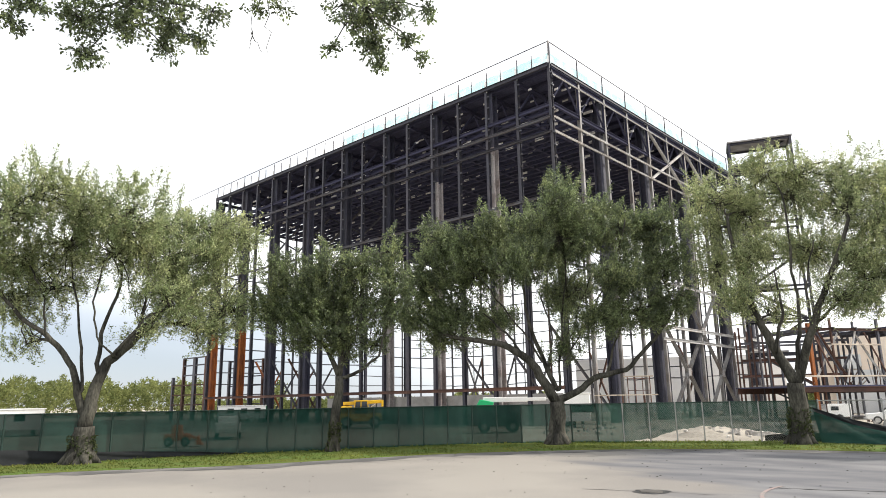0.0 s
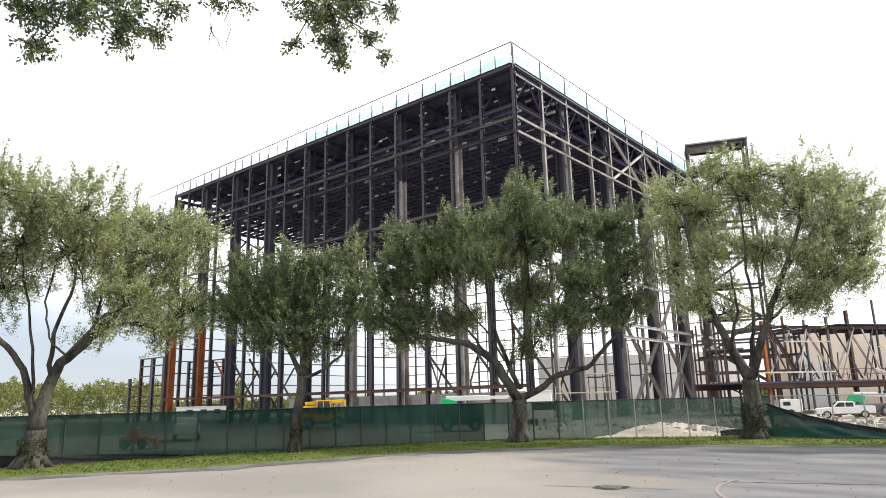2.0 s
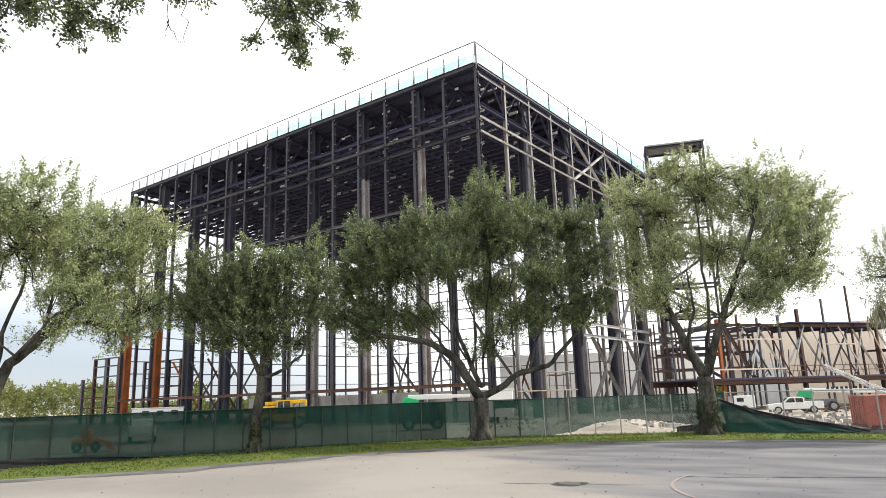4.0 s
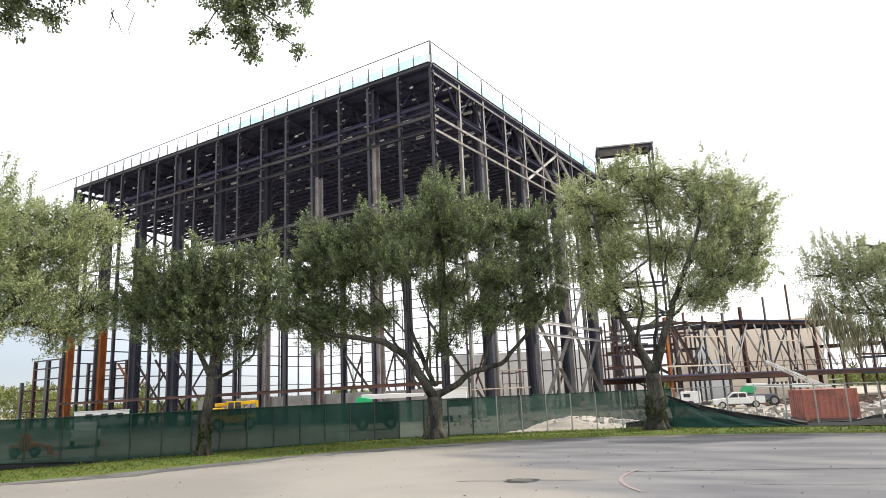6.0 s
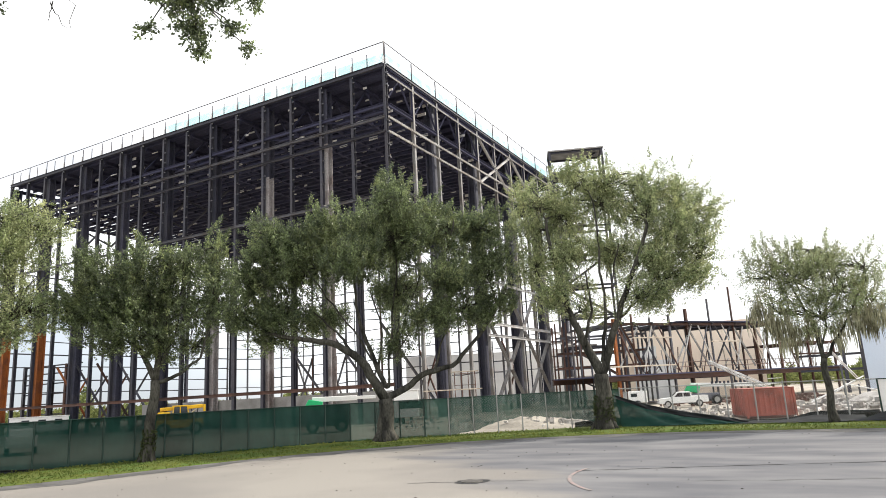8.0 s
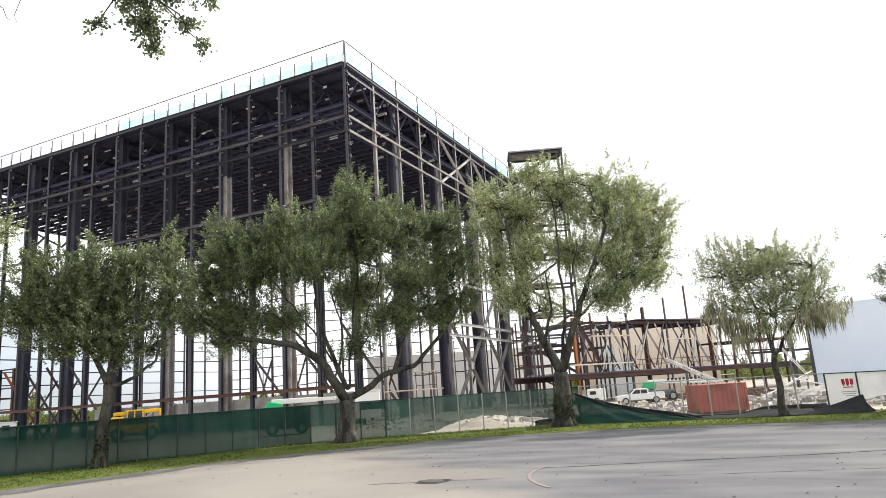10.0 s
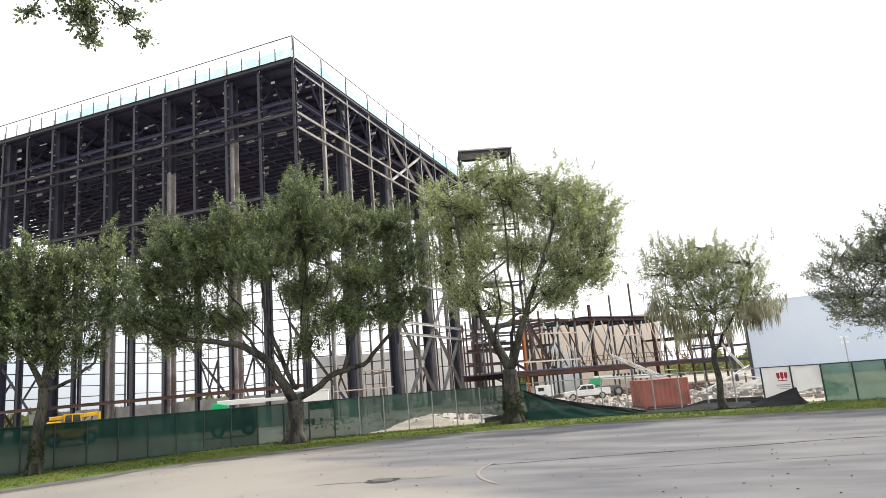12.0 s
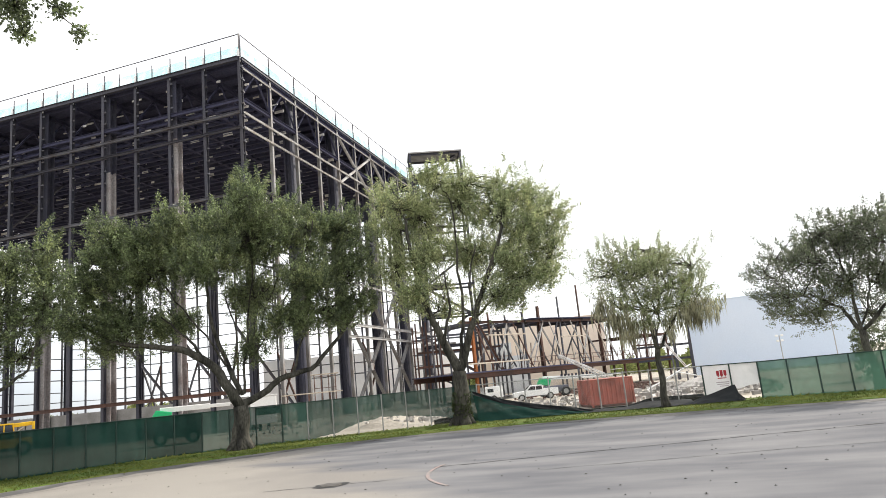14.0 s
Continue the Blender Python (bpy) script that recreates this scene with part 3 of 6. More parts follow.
# roof edge and face girts; paler steel on the east face paints in its sunlight
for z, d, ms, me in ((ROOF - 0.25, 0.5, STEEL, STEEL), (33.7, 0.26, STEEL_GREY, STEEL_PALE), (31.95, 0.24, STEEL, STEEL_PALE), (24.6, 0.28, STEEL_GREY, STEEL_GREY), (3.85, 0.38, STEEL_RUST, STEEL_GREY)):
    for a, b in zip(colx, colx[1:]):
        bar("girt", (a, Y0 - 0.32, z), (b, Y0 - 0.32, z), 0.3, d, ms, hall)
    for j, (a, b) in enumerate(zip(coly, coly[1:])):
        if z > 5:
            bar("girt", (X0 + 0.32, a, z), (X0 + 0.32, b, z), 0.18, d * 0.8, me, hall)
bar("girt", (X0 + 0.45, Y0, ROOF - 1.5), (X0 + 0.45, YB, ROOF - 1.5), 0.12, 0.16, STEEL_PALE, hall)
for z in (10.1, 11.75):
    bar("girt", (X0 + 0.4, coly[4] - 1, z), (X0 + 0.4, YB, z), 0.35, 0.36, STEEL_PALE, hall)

# thin wall girts of the back and the far end, seen against the sky
girt_rnd = random.Random(17)
z = 6.2
while z < 26:
    for a, b in zip(colx, colx[1:]):
        if girt_rnd.random() < 0.88:
            bar("girt", (a, YB + 0.3, z + girt_rnd.uniform(-0.18, 0.18)), (b, YB + 0.3, z + girt_rnd.uniform(-0.18, 0.18)), 0.16, girt_rnd.uniform(0.12, 0.22), STEEL_GREY, hall)
    for a, b in zip(coly[::2], coly[2::2]):
        if girt_rnd.random() < 0.9:
            bar("girt", (XW - 0.3, a, z + girt_rnd.uniform(-0.18, 0.18)), (XW - 0.3, b, z + girt_rnd.uniform(-0.18, 0.18)), 0.16, girt_rnd.uniform(0.12, 0.22), STEEL_GREY, hall)
    if z > 12.5:
        bar("girt", (X0 + 0.3, coly[0], z), (X0 + 0.3, coly[4], z), 0.2, 0.2, STEEL_GREY, hall)
    z += 2.15
for i in range(NX):
    for f, d in ((0.36, 0.12), (0.7, 0.18)):
        if girt_rnd.random() < 0.7:
            x = colx[i] - BX * (f + girt_rnd.uniform(-0.08, 0.08))
            bar("wind_post", (x, YB - 2.0 * d * 5, -0.1), (x, YB - 2.0 * d * 5, girt_rnd.choice((12.0, 24.0, 34.0))), d, d + 0.06, girt_rnd.choice((STEEL_GREY, STEEL, STEEL_RUST)), hall, side=(0, 1, 0))

# the roof: metal deck on purlins, over deep trusses with a bottom chord
box("roof_deck", (XW + 0.2, Y0 + 0.2, ROOF - 0.12), (X0 - 0.2, YB - 0.2, ROOF + 0.03), DECK, hall)
LOW = 35.4
for k in range(25):
    y = Y0 + 0.8 + (YB - Y0 - 1.6) * k / 24
    bar("purlin", (XW + 0.3, y, ROOF - 0.36), (X0 - 0.3, y, ROOF - 0.36), 0.2, 0.45, ROOF_STEEL, hall)
for i, x in enumerate(colx):
    bar("truss_chord", (x, Y0 + 0.6, ROOF - 0.85), (x, YB - 0.6, ROOF - 0.85), 0.36, 0.5, ROOF_STEEL, hall)
    bar("truss_chord", (x, Y0 + 0.6, LOW), (x, YB - 0.6, LOW), 0.36, 0.45, ROOF_STEEL, hall)
    for j, (a, b) in enumerate(zip(coly, coly[1:])):
        m = (a + b) / 2
        bar("truss_web", (x, a, LOW + 0.2), (x, m, ROOF - 1.0), 0.17, 0.17, ROOF_STEEL, hall)
        bar("truss_web", (x, m, ROOF - 1.0), (x, b, LOW + 0.2), 0.17, 0.17, ROOF_STEEL, hall)
        bar("truss_post", (x, b, LOW), (x, b, ROOF - 1.0), 0.24, 0.24, ROOF_STEEL, hall)
for j, y in enumerate(coly):
    for dy in (0.0, BY / 4, BY / 2, BY * 0.75):
        if y + dy < YB:
            bar("bottom_tie", (XW + 0.3, y + dy, LOW - 0.1), (X0 - 0.3, y + dy, LOW - 0.1), 0.3, 0.4, ROOF_STEEL, hall)
for k in range(8):
    a, b = colx[2 * k], colx[2 * k + 2]
    for y0, y1 in ((coly[0], coly[2]), (coly[8], coly[10])):
        bar("brace", (a, y0, LOW), (b, y1, LOW), 0.2, 0.2, ROOF_STEEL, hall)
        bar("brace", (a, y1, LOW), (b, y0, LOW), 0.2, 0.2, ROOF_STEEL, hall)

# catwalks hung below the trusses
for y in (coly[2], coly[4], coly[6]):
    box("catwalk", (XW + 3, y - 0.7, LOW + 1.9), (X0 - 3, y + 0.7, LOW + 2.0), DECK, hall)
    for dz in (0.55, 1.1):
        bar("catwalk_rail", (XW + 3, y - 0.7, LOW + 2.0 + dz), (X0 - 3, y - 0.7, LOW + 2.0 + dz), 0.06, 0.06, STEEL_GREY, hall, "O")


def cross(p, q, z0, z1, w, mat, off):
    a, b = Vector((*p, z0)) + Vector(off), Vector((*q, z1)) + Vector(off)
    c, d = Vector((*p, z1)) + Vector(off), Vector((*q, z0)) + Vector(off)
    bar("brace", a, b, w, w, mat, hall)
    bar("brace", c, d, w, w, mat, hall)


# east-face braces and girts: sunlight put into the paler steel colours
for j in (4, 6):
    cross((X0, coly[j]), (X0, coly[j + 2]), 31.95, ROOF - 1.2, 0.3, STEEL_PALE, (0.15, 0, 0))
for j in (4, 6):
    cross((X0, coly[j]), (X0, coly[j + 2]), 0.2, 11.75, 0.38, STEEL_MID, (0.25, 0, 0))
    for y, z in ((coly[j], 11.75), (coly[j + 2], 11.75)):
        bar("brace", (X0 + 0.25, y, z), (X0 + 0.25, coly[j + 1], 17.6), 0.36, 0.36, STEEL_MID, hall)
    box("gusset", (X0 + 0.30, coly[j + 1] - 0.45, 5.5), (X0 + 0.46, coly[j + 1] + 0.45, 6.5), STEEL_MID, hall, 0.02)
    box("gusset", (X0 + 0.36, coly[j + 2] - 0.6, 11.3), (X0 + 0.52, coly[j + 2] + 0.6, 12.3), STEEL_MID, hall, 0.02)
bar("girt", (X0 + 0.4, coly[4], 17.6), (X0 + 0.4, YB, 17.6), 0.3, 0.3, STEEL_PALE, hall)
for i in (8, 10, 12, 14):
    cross((colx[i], YB), (colx[i + 1], YB), 29.0, 35.0, 0.26, STEEL, (0, -0.3, 0))
    cross((colx[i], Y0 + 12), (colx[i + 2], Y0 + 12), 30.5, 35.2, 0.24, STEEL, (0, 0, 0))
for i in (2, 6, 9, 11, 13):
    cross((colx[i], YB), (colx[i + 1], YB), 0.2, 12.0, 0.3, STEEL_GREY if i % 2 else STEEL_RUST, (0, -0.2, 0))

# roof edge protection: posts, net panels, and the high cable
for x in colx:
    bar("rail_post", (x, Y0 - 0.1, ROOF - 0.6), (x, Y0 - 0.1, ROOF + 0.9), 0.24, 0.24, WHITE, hall, "B")
    bar("rail_post", (x + 0.2, Y0 - 0.1, ROOF), (x + 0.2, Y0 - 0.1, ROOF + 2.0), 0.11, 0.11, STEEL_GREY, hall, "B")
for a, b in zip(colx, colx[1:]):
    m = (a + b) / 2
    bar("rail_post", (m, Y0 - 0.1, ROOF), (m, Y0 - 0.1, ROOF + 1.75), 0.1, 0.1, STEEL_GREY, hall, "B")
    if a > -72:
        box("net_panel", (b + 0.05, Y0 - 0.06, ROOF + 0.05), (a - 0.05, Y0 - 0.04, ROOF + 1.3), NET, hall)
for y in coly:
    bar("rail_post", (X0 + 0.1, y, ROOF - 0.5), (X0 + 0.1, y, ROOF + 2.5), 0.13, 0.13, STEEL_GREY, hall, "B")
for a, b in zip(coly, coly[1:]):
    box("net_panel", (X0 + 0.04, a + 0.05, ROOF + 0.05), (X0 + 0.06, b - 0.05, ROOF + 1.3), NET, hall)
bar("cable", (XW - 12, Y0, ROOF + 2.0), (X0, Y0, ROOF + 2.8), 0.12, 0.12, STEEL_GREY, hall, "O")
bar("cable", (X0, Y0, ROOF + 2.8), (X0, YB, ROOF + 2.6), 0.11, 0.11, STEEL_GREY, hall, "O")
bar("rail_post", (X0, Y0, ROOF - 0.5), (X0, Y0, ROOF + 2.85), 0.16, 0.16, STEEL_MID, hall, "B")

# connection plates along the bottom chords and purlins: small, pale colour standing in for lit flecks
verts, faces = [], []
for i, x in enumerate(colx[:-1]):
    for j in range(16):
        y = Y0 + 1.5 + j * BY / 2
        for z in (LOW - 0.35, LOW + 2.3, ROOF - 1.2):
            if rnd.random() < 0.7:
                w, h, t = rnd.uniform(0.2, 0.7), rnd.uniform(0.06, 0.22), 0.04
                cx, cz = x - rnd.uniform(0, BX), z + rnd.uniform(-0.3, 0.3)
                n = len(verts)
                for dx in (-w, w):
                    for dy in (-t, t):
                        for dz in (-h, h):
                            verts.append((cx + dx, y + dy, cz + dz))
                faces += [(n + a, n + b, n + c, n + d) for a, b, c, d in ((0, 1, 3, 2), (4, 6, 7, 5), (0, 4, 5, 1), (2, 3, 7, 6), (0, 2, 6, 4), (1, 5, 7, 3))]
tagged(ob_from("plate_steel", verts, faces, STEEL_PALE, hall), "connection plates coloured pale as lit flecks", kind="stuff")
# low concrete wall below the first girt
box("plinth_wall", (colx[9], Y0 + 1.6, -0.1), (X0 - 0.5, Y0 + 1.9, 3.3), CONCRETE, hall)

# bolted lugs up the wind posts
lug = bpy.data.meshes.new("lug")
lug.from_pydata([(x, y, z) for x in (-0.16, 0.16) for y in (-0.05, 0.05) for z in (-0.07, 0.07)], [], [(0, 1, 3, 2), (4, 6, 7, 5), (0, 4, 5, 1), (2, 3, 7, 6), (0, 2, 6, 4), (1, 5, 7, 3)])
lug.materials.append(STEEL_GREY)
for i, x in enumerate(colx[:9]):
    for k in range(9):
        o = new("lug", lug)
        o.parent = hall
        o.location = (x + 0.28, Y0 - 0.1, 27.5 + k * 1.45)
for j, y in enumerate(coly[:6]):
    for k in range(9):
        o = new("lug", lug)
        o.parent = hall
        o.location = (X0 + 0.2, y + 0.3, 27.5 + k * 1.45)
        o.rotation_euler = (0, 0, math.pi / 2)

# low frame west of the hall
for k in range(1, 5):
    x = XW - 4.2 * k
    for y, h in ((Y0 + 2, 11.5 if k < 4 else 8), (Y0 + 14, 11.5)):
        bar("column", (x, y, -0.1), (x, y, h), 0.5 if k != 2 else 0.9, 0.5, STEEL_RUST if k % 2 else STEEL_GREY, hall, side=(0, 1, 0))
for z in (2.8, 4.6, 6.4, 8.2, 10.0, 11.4):
    bar("girt", (XW - 16.8 if z < 8.2 else XW - 12.6, Y0 + 1.8, z), (XW, Y0 + 1.8, z), 0.2, 0.22, STEEL_RUST if z < 7 else STEEL_GREY, hall)
    bar("girt", (XW - 16.8, Y0 + 14.2, z), (XW, Y0 + 14.2, z), 0.2, 0.22, STEEL_GREY, hall)
# raking props inside the west end
for x, s in ((colx[13], STEEL_ORANGE), (colx[12], STEEL_GREY), (colx[11], STEEL_RUST), (colx[10], STEEL_GREY)):
    bar("prop", (x, Y0 + 1.0, 9.5), (x + 3.6, Y0 + 5.0, 0.0), 0.3, 0.3, s, hall)
    bar("prop", (x, Y0 + 6.0, 8.0), (x - 3.0, Y0 + 3.0, 0.0), 0.24, 0.24, s, hall)
for x in (colx[3], colx[5], colx[7]):
    bar("prop", (x, Y0 + 18, 13), (x + 5, Y0 + 26, 0), 0.3, 0.3, STEEL_GREY, hall)

# ---- trees ----
def bend(a, b, rnd, lift, n=7, wob=0.06):
    """A crooked way from a to b that first rises."""
    d = b - a
    mid = a + d * 0.5 + Vector((0, 0, lift)) + Vector([rnd.uniform(-1, 1) for _ in range(3)]) * d.length * 0.08
    out = []
    for i in range(n + 1):
        t = i / n
        p = a * (1 - t) ** 2 + mid * 2 * t * (1 - t) + b * t * t
        if 0 < i < n:
            p = p + Vector([rnd.uniform(-1, 1) for _ in range(3)]) * d.length * wob * 0.5
        out.append(p)
    return out


def leaf_mesh(name, tips, dirs, rng, per, size, spread, mat, parent, label, droop=0.0, near=False):
    """Leaf sprays: at each twig's tip a fan of small pointed blades along the twig's own direction; near ones are lozenges."""
    n = len(tips)
    t = np.repeat(np.array(tips, dtype=float), per, 0)
    d = np.repeat(np.array(dirs, dtype=float), per, 0)
    m = len(t)
    s = rng.random((m, 1))
    t = t + d * (s - 0.55) * spread * 2.2 + rng.normal(0, 1, (m, 3)) * spread * (0.55 - 0.3 * s)
    a = d * 0.7 + rng.normal(0, 0.75, (m, 3))
    a[:, 2] -= droop
    a /= np.linalg.norm(a, axis=1, keepdims=True)
    b = np.cross(a, rng.normal(0, 1, (m, 3)))
    b /= np.linalg.norm(b, axis=1, keepdims=True) + 1e-6
    ln = size * rng.uniform(0.6, 1.3, (m, 1))
    wd = ln * rng.uniform(0.22, 0.36, (m, 1))
    if near:
        leaf, k = [t, t + a * ln * 0.5 + b * wd, t + a * ln, t + a * ln * 0.5 - b * wd], 4
    else:
        leaf, k = [t - b * wd, t + b * wd, t + a * ln], 3
    me = bpy.data.meshes.new(name)
    me.vertices.add(k * m)
    me.vertices.foreach_set("co", np.stack(leaf, 1).reshape(-1, 3).ravel())
    me.loops.add(k * m)
    me.loops.foreach_set("vertex_index", np.arange(k * m))
    me.polygons.add(m)
    me.polygons.foreach_set("loop_start", np.arange(m) * k)
    me.materials.append(mat)
    me.update(calc_edges=True)
    me.validate()
    ob = new(name, me)
    ob.parent = parent
    return tagged(ob, label)


def oak(label, at, crown, trunk_r, stems, seed, leaf=LEAF, second=None, share=0.35, leaf_size=0.115, density=1.0, moss=(), group="oaks along the fence", ivy=0.0, depth=2.4, leaves=26):
    """A live oak: trunk, crooked stems, a limb to each lobe of the crown, boughs to its clumps, twigs and leaf sprays.
    crown: lobes (across, height, half width, half height); stems: lines of (across, height), all from the foot."""
    rnd, rng = random.Random(seed), np.random.default_rng(seed)
    foot = Vector((*at, 0))
    away = foot.normalized()
    across = Vector((away.y, -away.x, 0))
    up = Vector((0, 0, 1))
    tree = thing("oak_tree", foot, label, "tree", group)
    bm = bmesh.new()
    fork = across * stems[0][0][0] + up * stems[0][0][1]
    n = 8
    path = [fork * (k / n) + across * 0.05 * math.sin(k * 1.3 + seed) + up * (-0.15 * (1 - k / n)) for k in range(n + 1)]
    add_tube(bm, path, [trunk_r * (1.42 if k == 0 else 1.2 if k == 1 else 1.04 - 0.03 * k) for k in range(n + 1)], 14)
    for k in range(7):  # root flare
        a = k * math.tau / 7 + rnd.uniform(-0.3, 0.3)
        d = Vector((math.cos(a), math.sin(a), 0))
        add_tube(bm, [d * trunk_r * 0.4 + up * 0.7, d * trunk_r * 1.15 + up * 0.2, d * trunk_r * 1.8 - up * 0.08], [trunk_r * 0.5, trunk_r * 0.36, trunk_r * 0.1], 6)
    nodes = [(path[-2], trunk_r * 0.9), (path[-1], trunk_r * 0.85)]
    for s, line in enumerate(stems):
        depth_way = rnd.uniform(-1, 1) * 0.16
        pts = [across * u + up * z + away * (depth_way * max(0, z - fork.z)) for u, z in line]
        root, r0 = min(nodes, key=lambda q: (q[0] - pts[0]).length)
        r0 *= 0.72 if s < 2 else 0.6
        way = [root]
        for a, b in zip([root] + pts, pts):
            if (b - a).length > 0.15:
                way += bend(a, b, rnd, 0.0, 5, 0.05)[1:]
        radii = [max(0.045, r0 * (1 - 0.72 * (k / (len(way) - 1)) ** 0.9)) for k in range(len(way))]
        add_tube(bm, way, radii, 9)
        nodes += [(p, r) for p, r in zip(way[2:], radii[2:])]
    heart = fork + up * 1.5
    tips, dirs, moss_v, moss_f = [], [], [], []
    jobs = sorted(((across * u + up * z + away * rnd.uniform(-depth, depth) * (0.45 if abs(u) > 5 else 1.0), hw, hh) for u, z, hw, hh in crown), key=lambda q: (q[0] - heart).length)
    middle = sum((c for c, _, _ in jobs), Vector()) / len(jobs)

    def clump(e, start, outer):
        """Twigs and leaf tufts round e, fed from start; at the rim of the crown with long shoots."""
        out = ((e - heart).normalized() + up * 0.45).normalized()
        add_tube(bm, bend(start, e, rnd, 0.12, 4, 0.12), [0.036, 0.03, 0.023, 0.016, 0.009], 4)
        size = rnd.uniform(0.45, 1.0)
        for j in range(rnd.randint(7, 12)):
            o = Vector([rnd.gauss(0, 0.6) for _ in range(3)])
            o *= min(1.0, 1.15 / o.length)
            o.z *= 0.75
            tips.append(e + o * size), dirs.append((out + o * 0.6).normalized())
            if j % 3 == 0:
                add_tube(bm, [e - out * 0.2, e + o * size * 0.9], [0.012, 0.005], 3)
        if outer:
            for _ in range(3):
                q = e + Vector([rnd.gauss(0, 0.35) for _ in range(3)])
                w = (out + up * 0.45 + Vector([rnd.uniform(-0.45, 0.45) for _ in range(3)])).normalized()
                h = rnd.uniform(0.4, 1.05)
                add_tube(bm, [q, q + w * h], [0.011, 0.004], 3)
                for j in range(5):
                    tips.append(q + w * h * (j + 1) / 5), dirs.append(w)

    for c, hw, hh in jobs:
        root, r0 = min(nodes, key=lambda q: (q[0] - c).length + 1.5 * max(0, q[0].z - c.z))
        limb = bend(root, c, rnd, 0.2, 7, 0.08)
        r0 = min(r0 * 0.72, 0.12)
        radii = [r0 + (0.03 - r0) * k / 7 for k in range(8)]
        add_tube(bm, limb, radii, 7)
        nodes += list(zip(limb[3:], radii[3:]))
        for k in range(int(density * (2.5 + 4.6 * hw * hw * hh ** 0.8))):
            d = Vector([rnd.gauss(0, 1) for _ in range(3)]).normalized() * rnd.uniform(0.2, 1.05) ** 0.6
            e = c + across * d.x * hw * 0.88 + away * d.y * hw + up * d.z * hh * 0.86
            clump(e, limb[rnd.randint(3, 7)], (e - middle).normalized().dot(d) > 0.35)
        # the crown closes between neighbouring lobes
        near = [q for q in jobs if 0.1 < (q[0] - c).length < 4.6]
        for k in range(int(density * 1.9 * len(near))):
            e = c.lerp(rnd.choice(near)[0], rnd.uniform(0.25, 0.6)) + Vector([rnd.gauss(0, 0.5) for _ in range(3)])
            clump(e, limb[rnd.randint(3, 7)], False)
    for u, z, w, length in moss:  # beards of moss under the lower limbs
        for _ in range(int(42 * w)):
            p = across * (u + rnd.gauss(0, 0.5) * w) + away * rnd.gauss(0, 0.7) + up * (z + rnd.uniform(-0.5, 0.7))
            for _ in range(rnd.randint(8, 13)):
                q = p + Vector((rnd.gauss(0, 0.11), rnd.gauss(0, 0.11), rnd.uniform(-0.1, 0.1)))
                ln, a = length * rnd.choice((0.35, 0.6, 1.0)) * rnd.uniform(0.6, 1.15), rnd.uniform(0, 6.3)
                side = Vector((math.cos(a), math.sin(a), 0)) * rnd.uniform(0.012, 0.034)
                sway = Vector((rnd.uniform(-0.1, 0.1), rnd.uniform(-0.1, 0.1), 0))
                b = len(moss_v)
                moss_v += [q - side * 0.6, q + side * 0.6, q + sway + side - up * ln * 0.5, q + sway - side - up * ln * 0.5, q + sway * 0.5 - up * ln]
                moss_f += [(b, b + 1, b + 2, b + 3), (b + 3, b + 2, b + 4)]
    part("trunk", bm, BARK, tree, "rough dark grey-brown bark", smooth=True)
    if ivy:
        climb, faces_out = [], []
        for k in range(int(230 * ivy)):
            a, z = rnd.uniform(0, 6.3), ivy * rnd.random() ** 1.2
            o = Vector((math.cos(a), math.sin(a), 0.0))
            core = path[min(n, int(z / fork.z * n))]
            climb.append(Vector((core.x, core.y, z)) + o * trunk_r * (1.12 - 0.1 * min(1, z))), faces_out.append(o)
        leaf_mesh("ivy", climb, faces_out, rng, 9, 0.085, 0.045, IVY, tree, "dark ivy climbing the trunk")
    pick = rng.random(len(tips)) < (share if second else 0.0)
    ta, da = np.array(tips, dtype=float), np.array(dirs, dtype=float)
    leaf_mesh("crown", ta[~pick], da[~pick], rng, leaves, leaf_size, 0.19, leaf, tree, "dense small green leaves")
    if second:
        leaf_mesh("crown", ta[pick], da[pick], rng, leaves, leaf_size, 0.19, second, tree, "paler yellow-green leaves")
    if moss_v:
        tagged(ob_from("spanish_moss", moss_v, moss_f, MOSS, tree), "hanging pale grey-green spanish moss", kind="stuff")
    return tree


